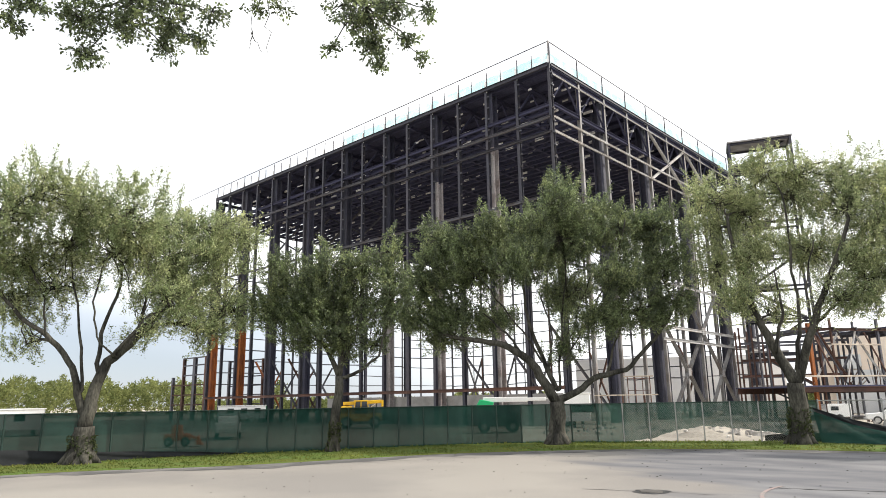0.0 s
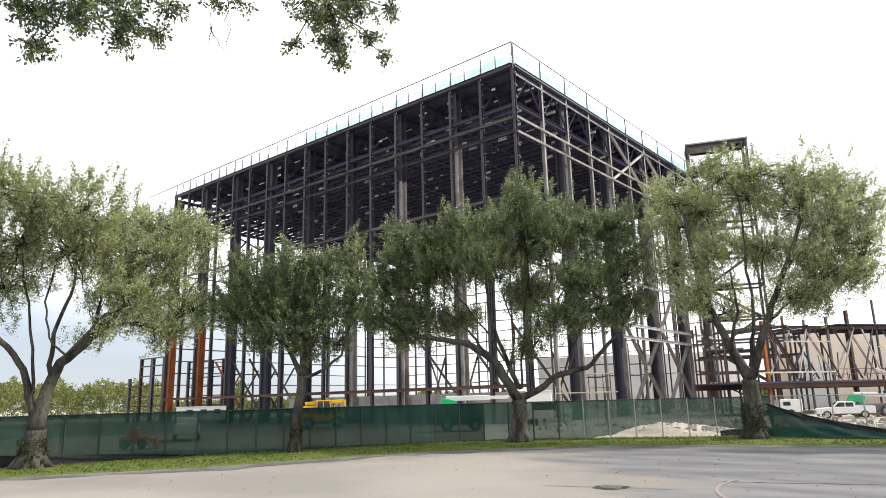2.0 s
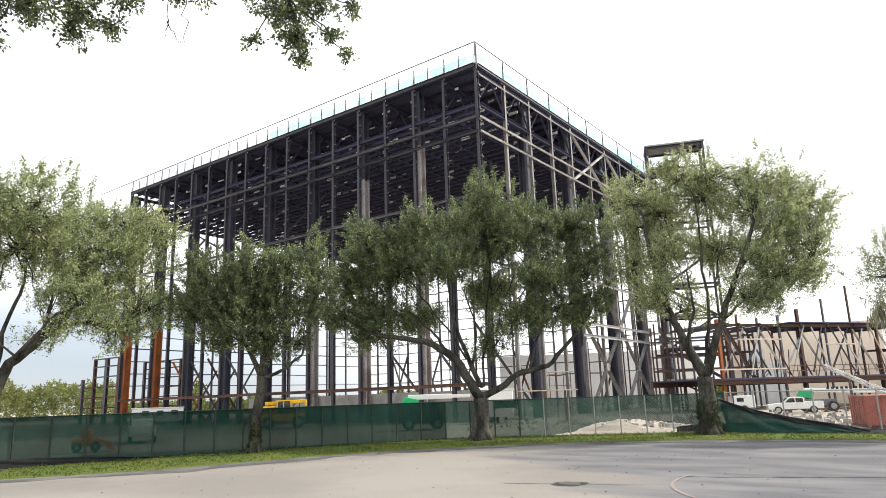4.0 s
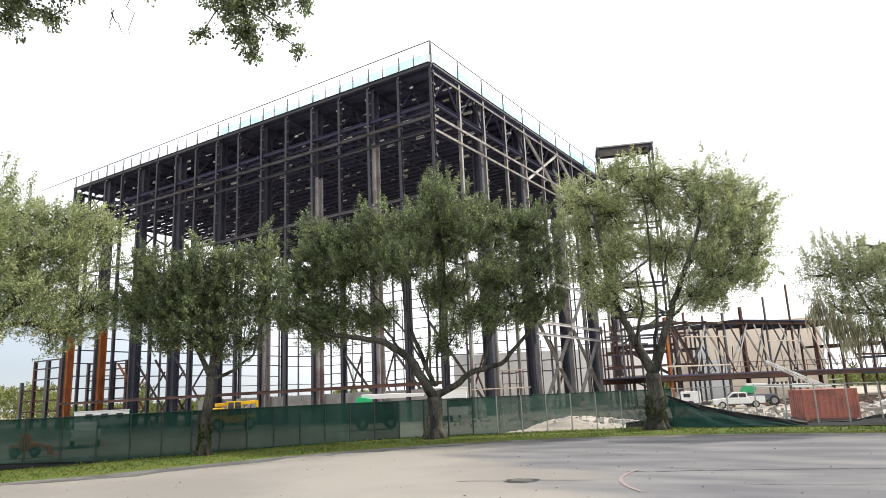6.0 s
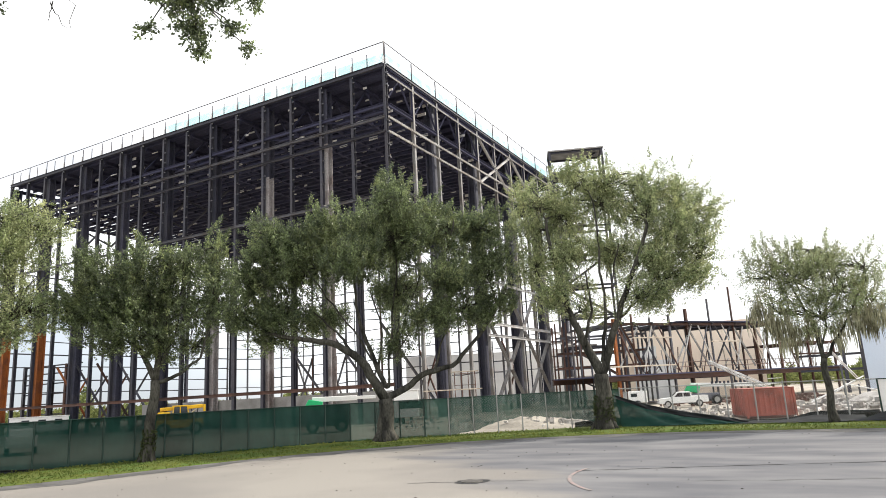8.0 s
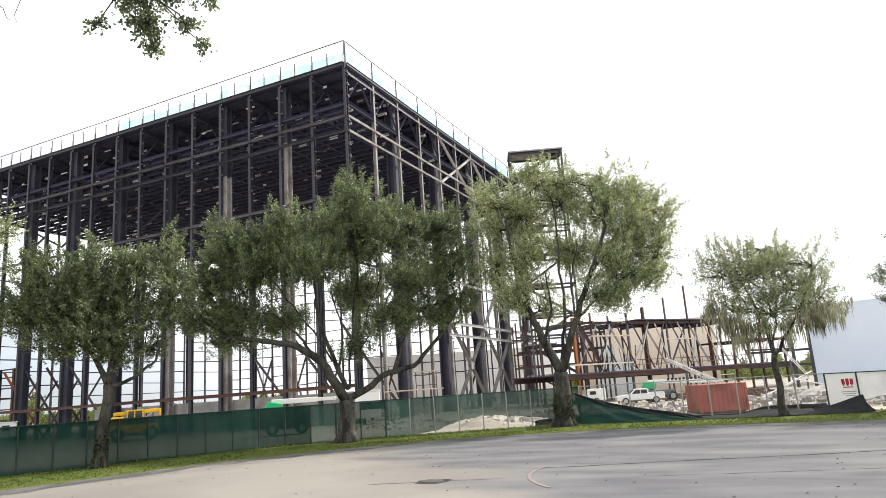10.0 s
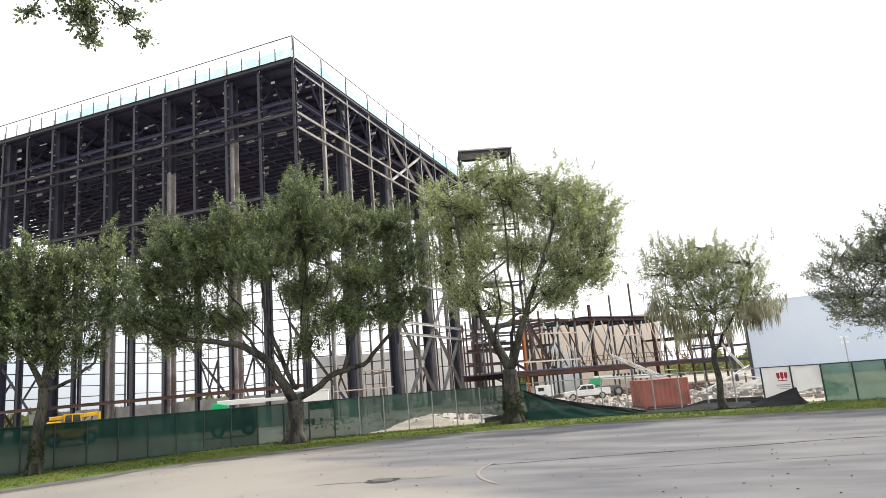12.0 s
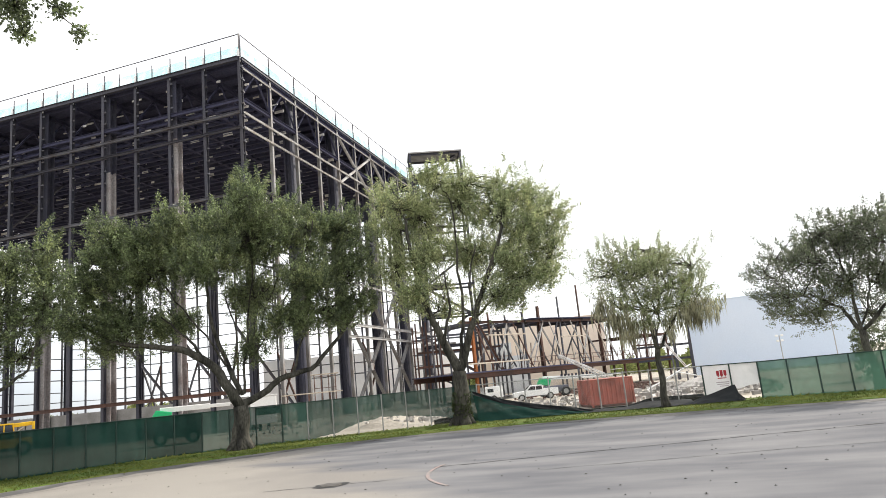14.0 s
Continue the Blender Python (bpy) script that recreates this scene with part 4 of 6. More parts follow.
oak(
    "broad live oak with a forked trunk on the grass", (-35.3, 12.7),
    [(-5.5, 9.7, 1.9, 1.6), (-4.0, 11.6, 2.0, 1.4), (-2.5, 12.8, 1.6, 1.0), (-0.9, 12.4, 1.8, 1.2), (1.3, 12.0, 2.0, 1.3), (3.4, 12.1, 2.0, 1.4), (5.7, 12.2, 1.9, 1.0), (7.4, 11.8, 0.9, 0.6), (-3.5, 9.8, 1.9, 1.3), (-1.5, 10.6, 1.9, 1.3), (0.9, 10.2, 1.9, 1.3), (3.3, 10.1, 2.0, 1.3), (5.5, 10.6, 1.7, 1.2), (-3.5, 7.7, 1.5, 1.0), (-1.7, 8.4, 1.3, 0.7), (3.1, 8.2, 1.5, 1.0), (4.8, 8.3, 1.4, 1.2), (6.8, 7.6, 1.5, 1.6), (5.3, 6.6, 1.5, 1.2), (-2.8, 5.7, 0.8, 0.6), (2.2, 6.2, 1.2, 0.6)],
    0.56, [[(0.05, 1.7), (0.3, 3.2), (0.8, 4.8), (2.2, 6.2), (3.2, 8.0), (3.5, 10.5)], [(-0.1, 2.4), (-0.7, 4.5), (-2.0, 6.1), (-3.3, 7.1), (-4.3, 8.4)], [(-0.2, 3.4), (-0.5, 5.9), (-0.9, 8.1), (-1.3, 10.6)], [(0.4, 3.7), (0.4, 6.2), (1.1, 8.8), (1.3, 11.8)], [(1.0, 5.1), (2.5, 7.1), (4.5, 8.1)], [(-2.0, 6.1), (-2.2, 7.8), (-3.0, 9.4)], [(2.2, 6.2), (2.3, 8.3), (2.2, 10.2)], [(0.4, 5.6), (-0.1, 7.6), (0.2, 9.6)]],
    11, LEAF, LEAF_SUNLIT, 0.4, density=1.2, ivy=1.3, leaf_size=0.105, leaves=23,
)
oak(
    "small live oak standing close to the green fence", (-30.7, 24.1),
    [(-2.7, 9.6, 1.3, 1.1), (-0.9, 10.0, 1.4, 0.9), (1.5, 10.2, 1.4, 1.1), (3.0, 11.3, 0.6, 0.9), (-3.3, 7.8, 1.1, 1.4), (-1.4, 7.8, 1.4, 1.3), (0.8, 8.1, 1.4, 1.4), (3.1, 8.5, 1.1, 1.3), (-2.1, 6.3, 1.2, 0.7), (0.2, 6.2, 1.5, 0.7), (2.0, 5.8, 0.8, 0.6)],
    0.28, [[(0.3, 4.1), (-0.6, 5.9), (-2.0, 7.5)], [(0.3, 4.1), (0.4, 5.9), (-0.1, 8.1)], [(0.4, 4.0), (1.5, 4.4), (2.5, 5.2), (3.1, 7.5)], [(0.4, 4.9), (1.2, 6.5), (1.5, 9.5)], [(-0.6, 5.9), (-1.7, 6.5), (-3.0, 7.6)], [(0.3, 4.4), (0.9, 5.8), (0.7, 7.8)]],
    12, LEAF_DARK, LEAF, 0.35, density=1.35, ivy=1.6, depth=1.6, leaves=29,
)
oak(
    "large live oak with wide spreading limbs on the grass", (-23.5, 35.3),
    [(0.7, 14.5, 1.6, 1.1), (-1.3, 13.5, 1.8, 1.2), (3.0, 13.9, 1.8, 1.2), (-3.5, 13.2, 1.5, 1.2), (1.1, 12.3, 2.1, 1.5), (4.1, 12.7, 1.9, 1.5), (6.5, 13.2, 1.7, 1.5), (-5.6, 12.1, 1.4, 1.2), (-7.4, 12.3, 1.2, 1.3), (-7.9, 10.2, 1.7, 1.5), (-4.7, 10.4, 1.9, 1.5), (-1.8, 10.6, 1.9, 1.5), (1.1, 9.4, 2.0, 1.4), (4.1, 9.6, 1.9, 1.5), (6.9, 10.8, 1.5, 2.0), (-8.9, 7.9, 1.2, 1.3), (-6.2, 7.9, 1.7, 1.2), (-3.4, 7.7, 1.6, 1.0), (2.9, 7.2, 1.6, 1.0), (5.6, 7.7, 1.5, 1.3), (7.5, 8.4, 0.9, 1.2), (0.7, 5.7, 0.9, 0.6), (-6.3, 6.3, 1.1, 0.4), (-3.2, 11.9, 1.5, 1.2), (-0.4, 11.8, 1.4, 1.2)],
    0.52, [[(0.1, 2.5), (-1.4, 4.9), (-3.1, 6.0), (-5.2, 6.4), (-7.0, 6.8)], [(0.1, 3.2), (-0.8, 5.6), (-1.6, 8.4), (-1.8, 11.7)], [(0.3, 3.2), (0.6, 6.3), (1.0, 9.8), (0.8, 13.4)], [(0.5, 2.7), (2.3, 3.8), (4.3, 4.3), (6.1, 6.1), (7.4, 7.9)], [(0.7, 4.9), (2.2, 7.3), (3.8, 10.4), (4.7, 13.2)], [(-0.7, 4.9), (-2.6, 7.8), (-4.4, 10.4), (-6.2, 11.9)], [(-0.3, 4.2), (0.0, 6.4), (-0.6, 9.0)], [(1.2, 5.8), (1.7, 8.2), (2.7, 10.5)], [(-1.9, 5.3), (-2.8, 6.7), (-4.2, 8.0)], [(3.2, 4.1), (3.6, 5.6), (4.5, 7.8)]],
    13, LEAF_DARK, LEAF, 0.45, density=1.7, leaves=27, leaf_size=0.11,
)
oak(
    "tall live oak with a leaning trunk beside the fence gap", (-11.8, 41.6),
    [(-3.1, 14.9, 1.6, 1.2), (-0.5, 15.4, 1.6, 1.0), (2.1, 15.8, 1.2, 0.9), (4.0, 14.8, 1.4, 1.0), (5.9, 14.6, 1.4, 1.1), (7.0, 13.0, 1.2, 1.2), (7.0, 10.8, 0.9, 1.2), (6.7, 9.2, 0.8, 0.7), (-3.6, 13.2, 1.6, 1.4), (-1.1, 13.7, 1.8, 1.4), (1.4, 14.1, 1.8, 1.6), (3.7, 13.0, 1.8, 1.4), (5.2, 11.7, 1.7, 1.3), (-3.6, 10.6, 1.5, 1.3), (-1.0, 10.7, 1.8, 1.5), (1.4, 10.8, 1.8, 1.3), (3.7, 9.9, 1.7, 1.3), (5.5, 8.7, 1.1, 0.9), (-2.3, 7.9, 1.3, 1.1), (-0.5, 7.3, 0.9, 0.9), (2.7, 7.6, 1.5, 0.9), (4.4, 7.7, 1.0, 0.7)],
    0.54, [[(0.1, 3.3), (-0.7, 5.1), (-1.4, 6.9), (-2.1, 10.2), (-2.5, 13.5)], [(0.3, 3.6), (1.3, 6.3), (2.4, 9.0), (3.7, 12.1)], [(0.2, 4.0), (0.7, 7.4), (0.7, 11.0), (0.4, 14.7)], [(1.5, 6.6), (3.4, 8.2), (5.5, 9.4)], [(2.4, 9.0), (4.1, 11.3), (6.3, 13.2)], [(-0.7, 5.1), (-0.1, 7.2), (-0.3, 9.6)], [(1.3, 6.3), (1.2, 8.6), (1.9, 11.2)], [(-1.4, 6.9), (-2.6, 8.4), (-3.4, 10.2)]],
    14, LEAF, LEAF_SUNLIT, 0.62, density=1.4, ivy=2.0, leaves=20, leaf_size=0.105,
)
oak(
    "slim oak hung with spanish moss in front of the fence", (0.3, 42.6),
    [(0.2, 9.3, 1.0, 0.7), (-1.6, 8.9, 1.4, 0.9), (1.1, 8.8, 1.4, 1.0), (2.7, 8.2, 1.2, 1.0), (-2.8, 8.1, 0.9, 1.0), (-0.8, 7.5, 1.5, 1.1), (1.4, 6.8, 1.5, 1.1), (3.0, 6.6, 0.8, 0.9), (-1.8, 6.0, 1.3, 0.8), (0.2, 5.5, 1.3, 0.8), (2.2, 5.5, 1.1, 0.7)],
    0.2, [[(0.0, 3.4), (-0.4, 5.8), (-1.2, 8.0)], [(0.0, 4.0), (0.6, 6.7), (0.5, 9.5)], [(0.1, 3.3), (1.3, 5.2), (2.6, 7.4)]],
    15, LEAF_PALE, LEAF, 0.3, density=0.75, leaf_size=0.09, leaves=22, moss=[(-2.3, 5.7, 1.1, 1.3), (-1.4, 4.9, 0.7, 1.3), (-0.4, 5.2, 0.5, 0.9), (0.9, 4.7, 0.5, 0.9), (2.1, 5.3, 0.8, 1.1), (3.0, 5.5, 0.9, 1.2), (-2.9, 6.5, 0.4, 0.8)], depth=1.6,
)
oak(
    "dark live oak behind the green fence", (12.0, 44.4),
    [(-0.4, 9.6, 1.8, 0.8), (1.3, 9.5, 1.5, 0.8), (3.0, 8.8, 1.9, 1.6), (-1.8, 9.0, 1.2, 1.1), (-0.2, 8.4, 1.8, 1.2), (1.5, 8.0, 1.5, 1.2), (-4.1, 8.4, 1.2, 1.1), (-2.4, 7.4, 1.4, 1.1), (-4.9, 7.4, 0.7, 0.7), (-3.7, 5.6, 1.6, 1.2), (-4.2, 4.4, 0.9, 0.6), (-2.3, 4.8, 1.4, 0.8), (-0.6, 6.1, 1.6, 1.1), (1.1, 5.9, 1.5, 1.5), (2.8, 6.2, 1.7, 1.7), (0.2, 4.2, 1.4, 1.0)],
    0.24, [[(-0.4, 3.3), (-1.1, 4.7), (-2.7, 5.8)], [(-0.4, 3.5), (-0.4, 6.1), (-0.9, 8.9)], [(-0.3, 3.6), (0.5, 6.3), (1.3, 9.2)], [(-0.3, 3.3), (1.5, 5.2), (2.9, 7.2)]],
    16, LEAF_DARK, LEAF_GREY, 0.6, density=0.8, depth=1.8, leaves=15,
)
# two unseen oaks added on the car park side, east of the view, to shade the asphalt
for at, seed in (((14.5, 18.0), 41), ((18.5, 26.0), 42)):
    oak("unseen live oak added east of the view to cast shade", at, [(0, 9, 3.0, 1.8), (-3, 8, 2.6, 1.6), (3, 8, 2.6, 1.6), (0.5, 7.4, 2.6, 1.4), (-1.5, 9.4, 2.2, 1.3)], 0.4, [[(0, 2.6), (-1.5, 5.0), (-2.6, 7.2)], [(0, 2.6), (0.3, 6.0), (0, 8.4)], [(0, 2.7), (1.6, 5.0), (2.8, 7.4)]], seed, LEAF, density=0.25, group="oaks of the car park", depth=3.5)

# a limb of an oak that stands beside the camera hangs into the top of the view
def hanging_limb():
    rnd, rng = random.Random(31), np.random.default_rng(31)
    tree = thing("oak_tree", (-9.0, -7.0, 0), "live oak beside the camera with low hanging leafy boughs", "tree")
    base = Vector((-9.0, -7.0, 0))
    bm = bmesh.new()
    add_tube(bm, [Vector((0, 0, -0.2)), Vector((0, 0.1, 1.2)), Vector((0.1, 0.2, 3.2)), Vector((0.0, 0.5, 5.0))], [0.55, 0.42, 0.38, 0.34], 12)
    fork = Vector((0.0, 0.5, 4.9))
    tips, dirs = [], []
    boughs = [
        ([(-8.5, 2.96, 11.67), (-8.49, 2.99, 9.4), (-8.3, 2.95, 8.4), (-8.1, 2.95, 7.7)],
         [((-8.43, 2.62, 6.9), 0.20, 22), ((-8.26, 2.53, 7.22), 0.30, 38), ((-8.09, 2.93, 7.3), 0.32, 44), ((-8.02, 3.42, 7.12), 0.17, 14), ((-7.85, 3.4, 7.38), 0.28, 36), ((-7.76, 3.75, 7.27), 0.17, 14), ((-7.54, 3.78, 7.6), 0.20, 16), ((-7.91, 3.04, 7.62), 0.42, 44), ((-8.2, 2.45, 7.55), 0.34, 34), ((-7.75, 3.3, 7.75), 0.36, 34)]),
        ([(-7.6, 4.3, 12.38), (-7.4, 4.3, 10.1), (-7.2, 4.3, 8.8), (-7.15, 4.3, 7.95)],
         [((-7.23, 4.27, 7.7), 0.11, 7), ((-7.04, 4.52, 7.75), 0.11, 7), ((-7.1, 4.35, 8.0), 0.3, 14)]),
        ([(-7.36, 5.18, 12.59), (-7.0, 5.2, 9.89), (-6.6, 5.3, 8.7), (-6.4, 5.4, 8.0)],
         [((-6.39, 5.37, 7.74), 0.34, 46), ((-6.43, 5.61, 7.44), 0.22, 34), ((-6.46, 5.76, 7.22), 0.11, 14), ((-6.07, 5.94, 7.49), 0.15, 14), ((-6.01, 6.16, 7.3), 0.09, 8), ((-6.81, 5.2, 7.38), 0.10, 8), ((-6.05, 5.68, 7.8), 0.28, 30), ((-5.72, 6.0, 7.85), 0.15, 10), ((-6.6, 5.25, 8.0), 0.36, 36), ((-6.25, 5.6, 8.15), 0.4, 36)]),
        ([(-8.96, 0.8, 9.93), (-8.8, 1.4, 8.5), (-8.55, 1.8, 7.6)],
         [((-8.54, 1.84, 7.05), 0.13, 12), ((-8.38, 2.0, 7.3), 0.18, 14), ((-8.5, 1.75, 7.45), 0.3, 24)]),
    ]
    for path, lobes in boughs:
        pts = [fork] + [Vector(p) - base for p in path]
        way = []
        for a, b in zip(pts, pts[1:]):
            for k in range(4):
                way.append(a.lerp(b, k / 4) + Vector([rnd.uniform(-0.05, 0.05) for _ in range(3)]))
        way.append(pts[-1])
        add_tube(bm, way, [0.14 - 0.13 * (k / (len(way) - 1)) ** 0.6 for k in range(len(way))], 8)
        for (x, y, z), r, n in lobes:
            c = Vector((x, y, z)) - base
            root = min(way, key=lambda w: (w - c).length)
            add_tube(bm, bend(root, c, rnd, 0.05, 5, 0.1), [0.016, 0.014, 0.012, 0.010, 0.008, 0.005], 5)
            for k in range(n):
                d = Vector([rnd.gauss(0, 1) for _ in range(3)]).normalized() * rnd.random() ** 0.5
                e = c + Vector((d.x * r, d.y * r, d.z * r * 0.75))
                o = (e - c).normalized() + Vector((0, 0, -0.25))
                if k % 2 == 0:
                    add_tube(bm, bend(c + (e - c) * 0.2, e, rnd, 0.02, 3), [0.009, 0.007, 0.005, 0.003], 4)
                tips.append(e), dirs.append(o.normalized())
    # bare hanging twigs
    for p, q in (((-7.19, 4.16, 7.9), (-7.37, 4.28, 7.45)), ((-7.37, 4.28, 7.45), (-7.37, 4.5, 7.23)), ((-7.09, 4.31, 7.9), (-7.35, 4.54, 7.23)), ((-7.34, 4.29, 7.47), (-7.47, 4.32, 7.25)), ((-7.2, 4.25, 7.75), (-7.21, 4.32, 7.62))):
        add_tube(bm, bend(Vector(p) - base, Vector(q) - base, rnd, -0.02, 6, 0.12), [0.008, 0.007, 0.006, 0.005, 0.005, 0.004, 0.003], 4)
    part("trunk", bm, BARK, tree, "rough grey-brown bark", smooth=True)
    leaf_mesh("crown", tips[::3], dirs[::3], rng, 26, 0.052, 0.085, LEAF, tree, "small olive green leaves", droop=0.3, near=True)
    leaf_mesh("crown", tips[1::3] + tips[2::3], dirs[1::3] + dirs[2::3], rng, 26, 0.052, 0.085, LEAF_DARK, tree, "small dark leaves against the sky", droop=0.3, near=True)


hanging_limb()

# ---- site, buildings and vehicles behind the fence ----
def lbar(name, p, q, w, d, mat, parent, kind="H", side=(0, 0, 1), label=""):
    """A bar in its thing's own frame."""
    o = bar(name, p, q, w, d, mat, None, kind, side, label)
    o.parent = parent
    return o


def turned(name, at, degrees, label, category, group=""):
    e = thing(name, at, label, category, group)
    e.rotation_euler = (0, 0, radians(degrees))
    return e


def prism(name, outline, y0, y1, mat, parent, bevel=0.03, label=""):
    """A side outline (x, z) drawn out across y."""
    bm = bmesh.new()
    a = [bm.verts.new((x, y0, z)) for x, z in outline]
    b = [bm.verts.new((x, y1, z)) for x, z in outline]
    n = len(outline)
    bm.faces.new(a[::-1]), bm.faces.new(b)
    for k in range(n):
        bm.faces.new((a[k], a[(k + 1) % n], b[(k + 1) % n], b[k]))
    bmesh.ops.recalc_face_normals(bm, faces=bm.faces)
    if bevel:
        bmesh.ops.bevel(bm, geom=list(bm.edges), offset=bevel, segments=2, affect="EDGES", profile=0.5)
    return part(name, bm, mat, parent, label)


def wheel(x, y, r, w, parent):
    bm = bmesh.new()
    prof = [(r * 0.62, -w / 2), (r * 0.93, -w / 2), (r, -w * 0.35), (r, w * 0.35), (r * 0.93, w / 2), (r * 0.62, w / 2)]
    rings = [[bm.verts.new((x + p * math.cos(k * math.tau / 18), y + o, r + p * math.sin(k * math.tau / 18))) for p, o in prof] for k in range(18)]
    for k in range(18):
        for j in range(len(prof) - 1):
            bm.faces.new((rings[k][j], rings[k][j + 1], rings[(k + 1) % 18][j + 1], rings[(k + 1) % 18][j]))
    wh = part("wheel", bm, RUBBER, parent, "black tyre")
    bm = bmesh.new()
    bmesh.ops.create_cone(bm, cap_ends=True, segments=16, radius1=r * 0.62, radius2=r * 0.55, depth=w * 0.8, matrix=Matrix.Translation((x, y, r)) @ Matrix.Rotation(math.pi / 2, 4, "X"))
    part("rim", bm, CHROME, wh, "dull metal rim")


def pickup(at, degrees, label, mat=WHITE, s=1.0):
    """A crew-cab pickup; its front points along its own x."""
    t = turned("pickup_truck", at, degrees, label, "truck")
    t.scale = (s, s, s)
    prism("body", [(-2.75, 0.5), (2.65, 0.45), (2.75, 0.75), (2.7, 1.02), (1.35, 1.14), (-2.75, 1.14)], -0.95, 0.95, mat, t, 0.05)
    prism("cab", [(-0.95, 1.12), (1.30, 1.12), (0.62, 1.70), (0.40, 1.75), (-0.75, 1.75), (-0.95, 1.66)], -0.82, 0.82, mat, t, 0.06)
    for y in (-0.835, 0.835):
        for x0, x1, x2, x3 in ((0.02, 0.98, 0.52, 0.02), (-0.85, -0.08, -0.08, -0.78)):
            prism("window", [(x0, 1.2), (x1, 1.2), (x2, 1.63), (x3, 1.63)], y - 0.008, y + 0.008, GLASS, t, 0.0, "dark side window")
    bm = bmesh.new()
    vs = [bm.verts.new(p) for p in ((1.33, -0.7, 1.17), (1.33, 0.7, 1.17), (0.70, 0.62, 1.68), (0.70, -0.62, 1.68))]
    bm.faces.new(vs)
    part("windscreen", bm, GLASS, t, "dark windscreen")
    for y in (-0.93, 0.93):
        box("bed_side", (-2.72, y - 0.05, 1.14), (-1.0, y + 0.05, 1.26), mat, t, 0.02)
    box("tailgate", (-2.78, -0.85, 0.7), (-2.70, 0.85, 1.24), mat, t, 0.02)
    box("bumper", (2.68, -0.9, 0.42), (2.86, 0.9, 0.66), CHROME, t, 0.04)
    box("grille", (2.70, -0.55, 0.7), (2.78, 0.55, 1.0), GLASS, t, 0.02)
    for y in (-0.75, 0.75):
        box("headlight", (2.66, y - 0.16, 0.78), (2.79, y + 0.16, 0.98), CHROME, t, 0.03)
        for x in (1.75, -1.75):
            wheel(x, y * 1.15, 0.4, 0.26, t)
    return t


def frame_tower(name, at, degrees, lx, ly, levels, label, mat):
    """An open steel stair tower: posts, beams and a slab at each level."""
    t = turned(name, at, degrees, label, "tower")
    for x in (0, lx):
        for y in (0, ly):
            lbar("post", (x, y, -0.1), (x, y, levels[-1]), 0.35, 0.35, mat, t, "H", (0, 1, 0))
    for k, z in enumerate(levels):
        for p, q in (((0, 0), (lx, 0)), ((0, ly), (lx, ly)), ((0, 0), (0, ly)), ((lx, 0), (lx, ly))):
            lbar("beam", (*p, z - 0.2), (*q, z - 0.2), 0.25, 0.3, mat, t)
        full = z == levels[-1]
        box("slab", (-0.3, -0.3, z), (lx + 0.3 if full else lx * 0.55, ly + 0.3, z + 0.22), CONCRETE, t)
    for k in range(len(levels) - 1):
        lbar("stair_flight", (0.6 if k % 2 else lx - 0.6, ly * 0.5, levels[k]), (lx - 0.6 if k % 2 else 0.6, ly * 0.5, levels[k + 1]), 1.1, 0.3, STEEL_GREY, t)
    return t


frame_tower("stair_tower", (-35.4, 106.5, 0), 22, 8.8, 4.5, [4, 9, 14, 19, 24, 29, 33.6, 38.4, 42.3], "dark open steel stair tower rising behind the hall", STEEL)

# the low rust-coloured frame east of the hall
annex = turned("steel_frame_annex", (-22.6, 82.0, 0), 57.0, "low rust-coloured steel frame with a raised deck and roof sheet", "building")
for k, (u, top, w, m) in enumerate(((1.9, 10.6, 0.36, STEEL_ORANGE), (3.1, 10.3, 0.2, STEEL_RUST), (4.9, 11.2, 0.2, STEEL_RUST), (8.0, 10.8, 0.2, STEEL_GREY), (11.4, 11.2, 0.26, STEEL_GREY), (14.6, 12.0, 0.34, STEEL_RUST), (19.0, 13.4, 0.2, STEEL_GREY), (23.6, 15.2, 0.2, STEEL_RUST), (28.0, 10.4, 0.26, STEEL_RUST), (33.0, 10.4, 0.26, STEEL_RUST))):
    lbar("column", (u, 0, -0.1), (u, 0, top), w, w, m, annex, "H", (0, 1, 0))
    lbar("column", (u + 0.6, 9.0, -0.1), (u + 0.6, 9.0, min(top, 10.4)), 0.18, 0.18, STEEL_GREY, annex, "H", (0, 1, 0))
    lbar("roof_beam", (u, -0.6, 10.0), (u + 0.6, 9.0, 10.0), 0.2, 0.3, STEEL_GREY, annex)
    if k % 2 == 0 and u < 26:
        lbar("brace", (u, 0.1, 3.9), (u + 4.2, 0.1, 9.8), 0.16, 0.16, STEEL_GREY if k % 4 else STEEL_PALE, annex)
        lbar("brace", (u + 4.2, -0.1, 3.9), (u + 0.8, -0.1, 9.8), 0.14, 0.14, STEEL_GREY, annex)
    else:
        lbar("brace", (u, -0.1, 9.5), (u + 3.4, -0.1, 4.2), 0.18, 0.18, STEEL_RUST if u < 5 else STEEL_PALE, annex)
box("roof_sheet", (13.0, -0.4, 10.25), (35.0, 9.6, 10.36), DECK, annex)
box("deck", (-1.0, -0.6, 3.55), (47.0, 9.6, 3.7), DECK, annex)
lbar("deck_girder", (-1.2, -0.7, 3.25), (47.0, -0.7, 3.25), 0.35, 0.55, STEEL_RUST, annex)
lbar("deck_girder", (-1.2, 9.0, 3.25), (36.2, 9.0, 3.25), 0.35, 0.7, STEEL_RUST, annex)
lbar("roof_girder", (-0.4, -0.3, 9.9), (36.0, -0.3, 9.9), 0.25, 0.3, STEEL_RUST, annex)
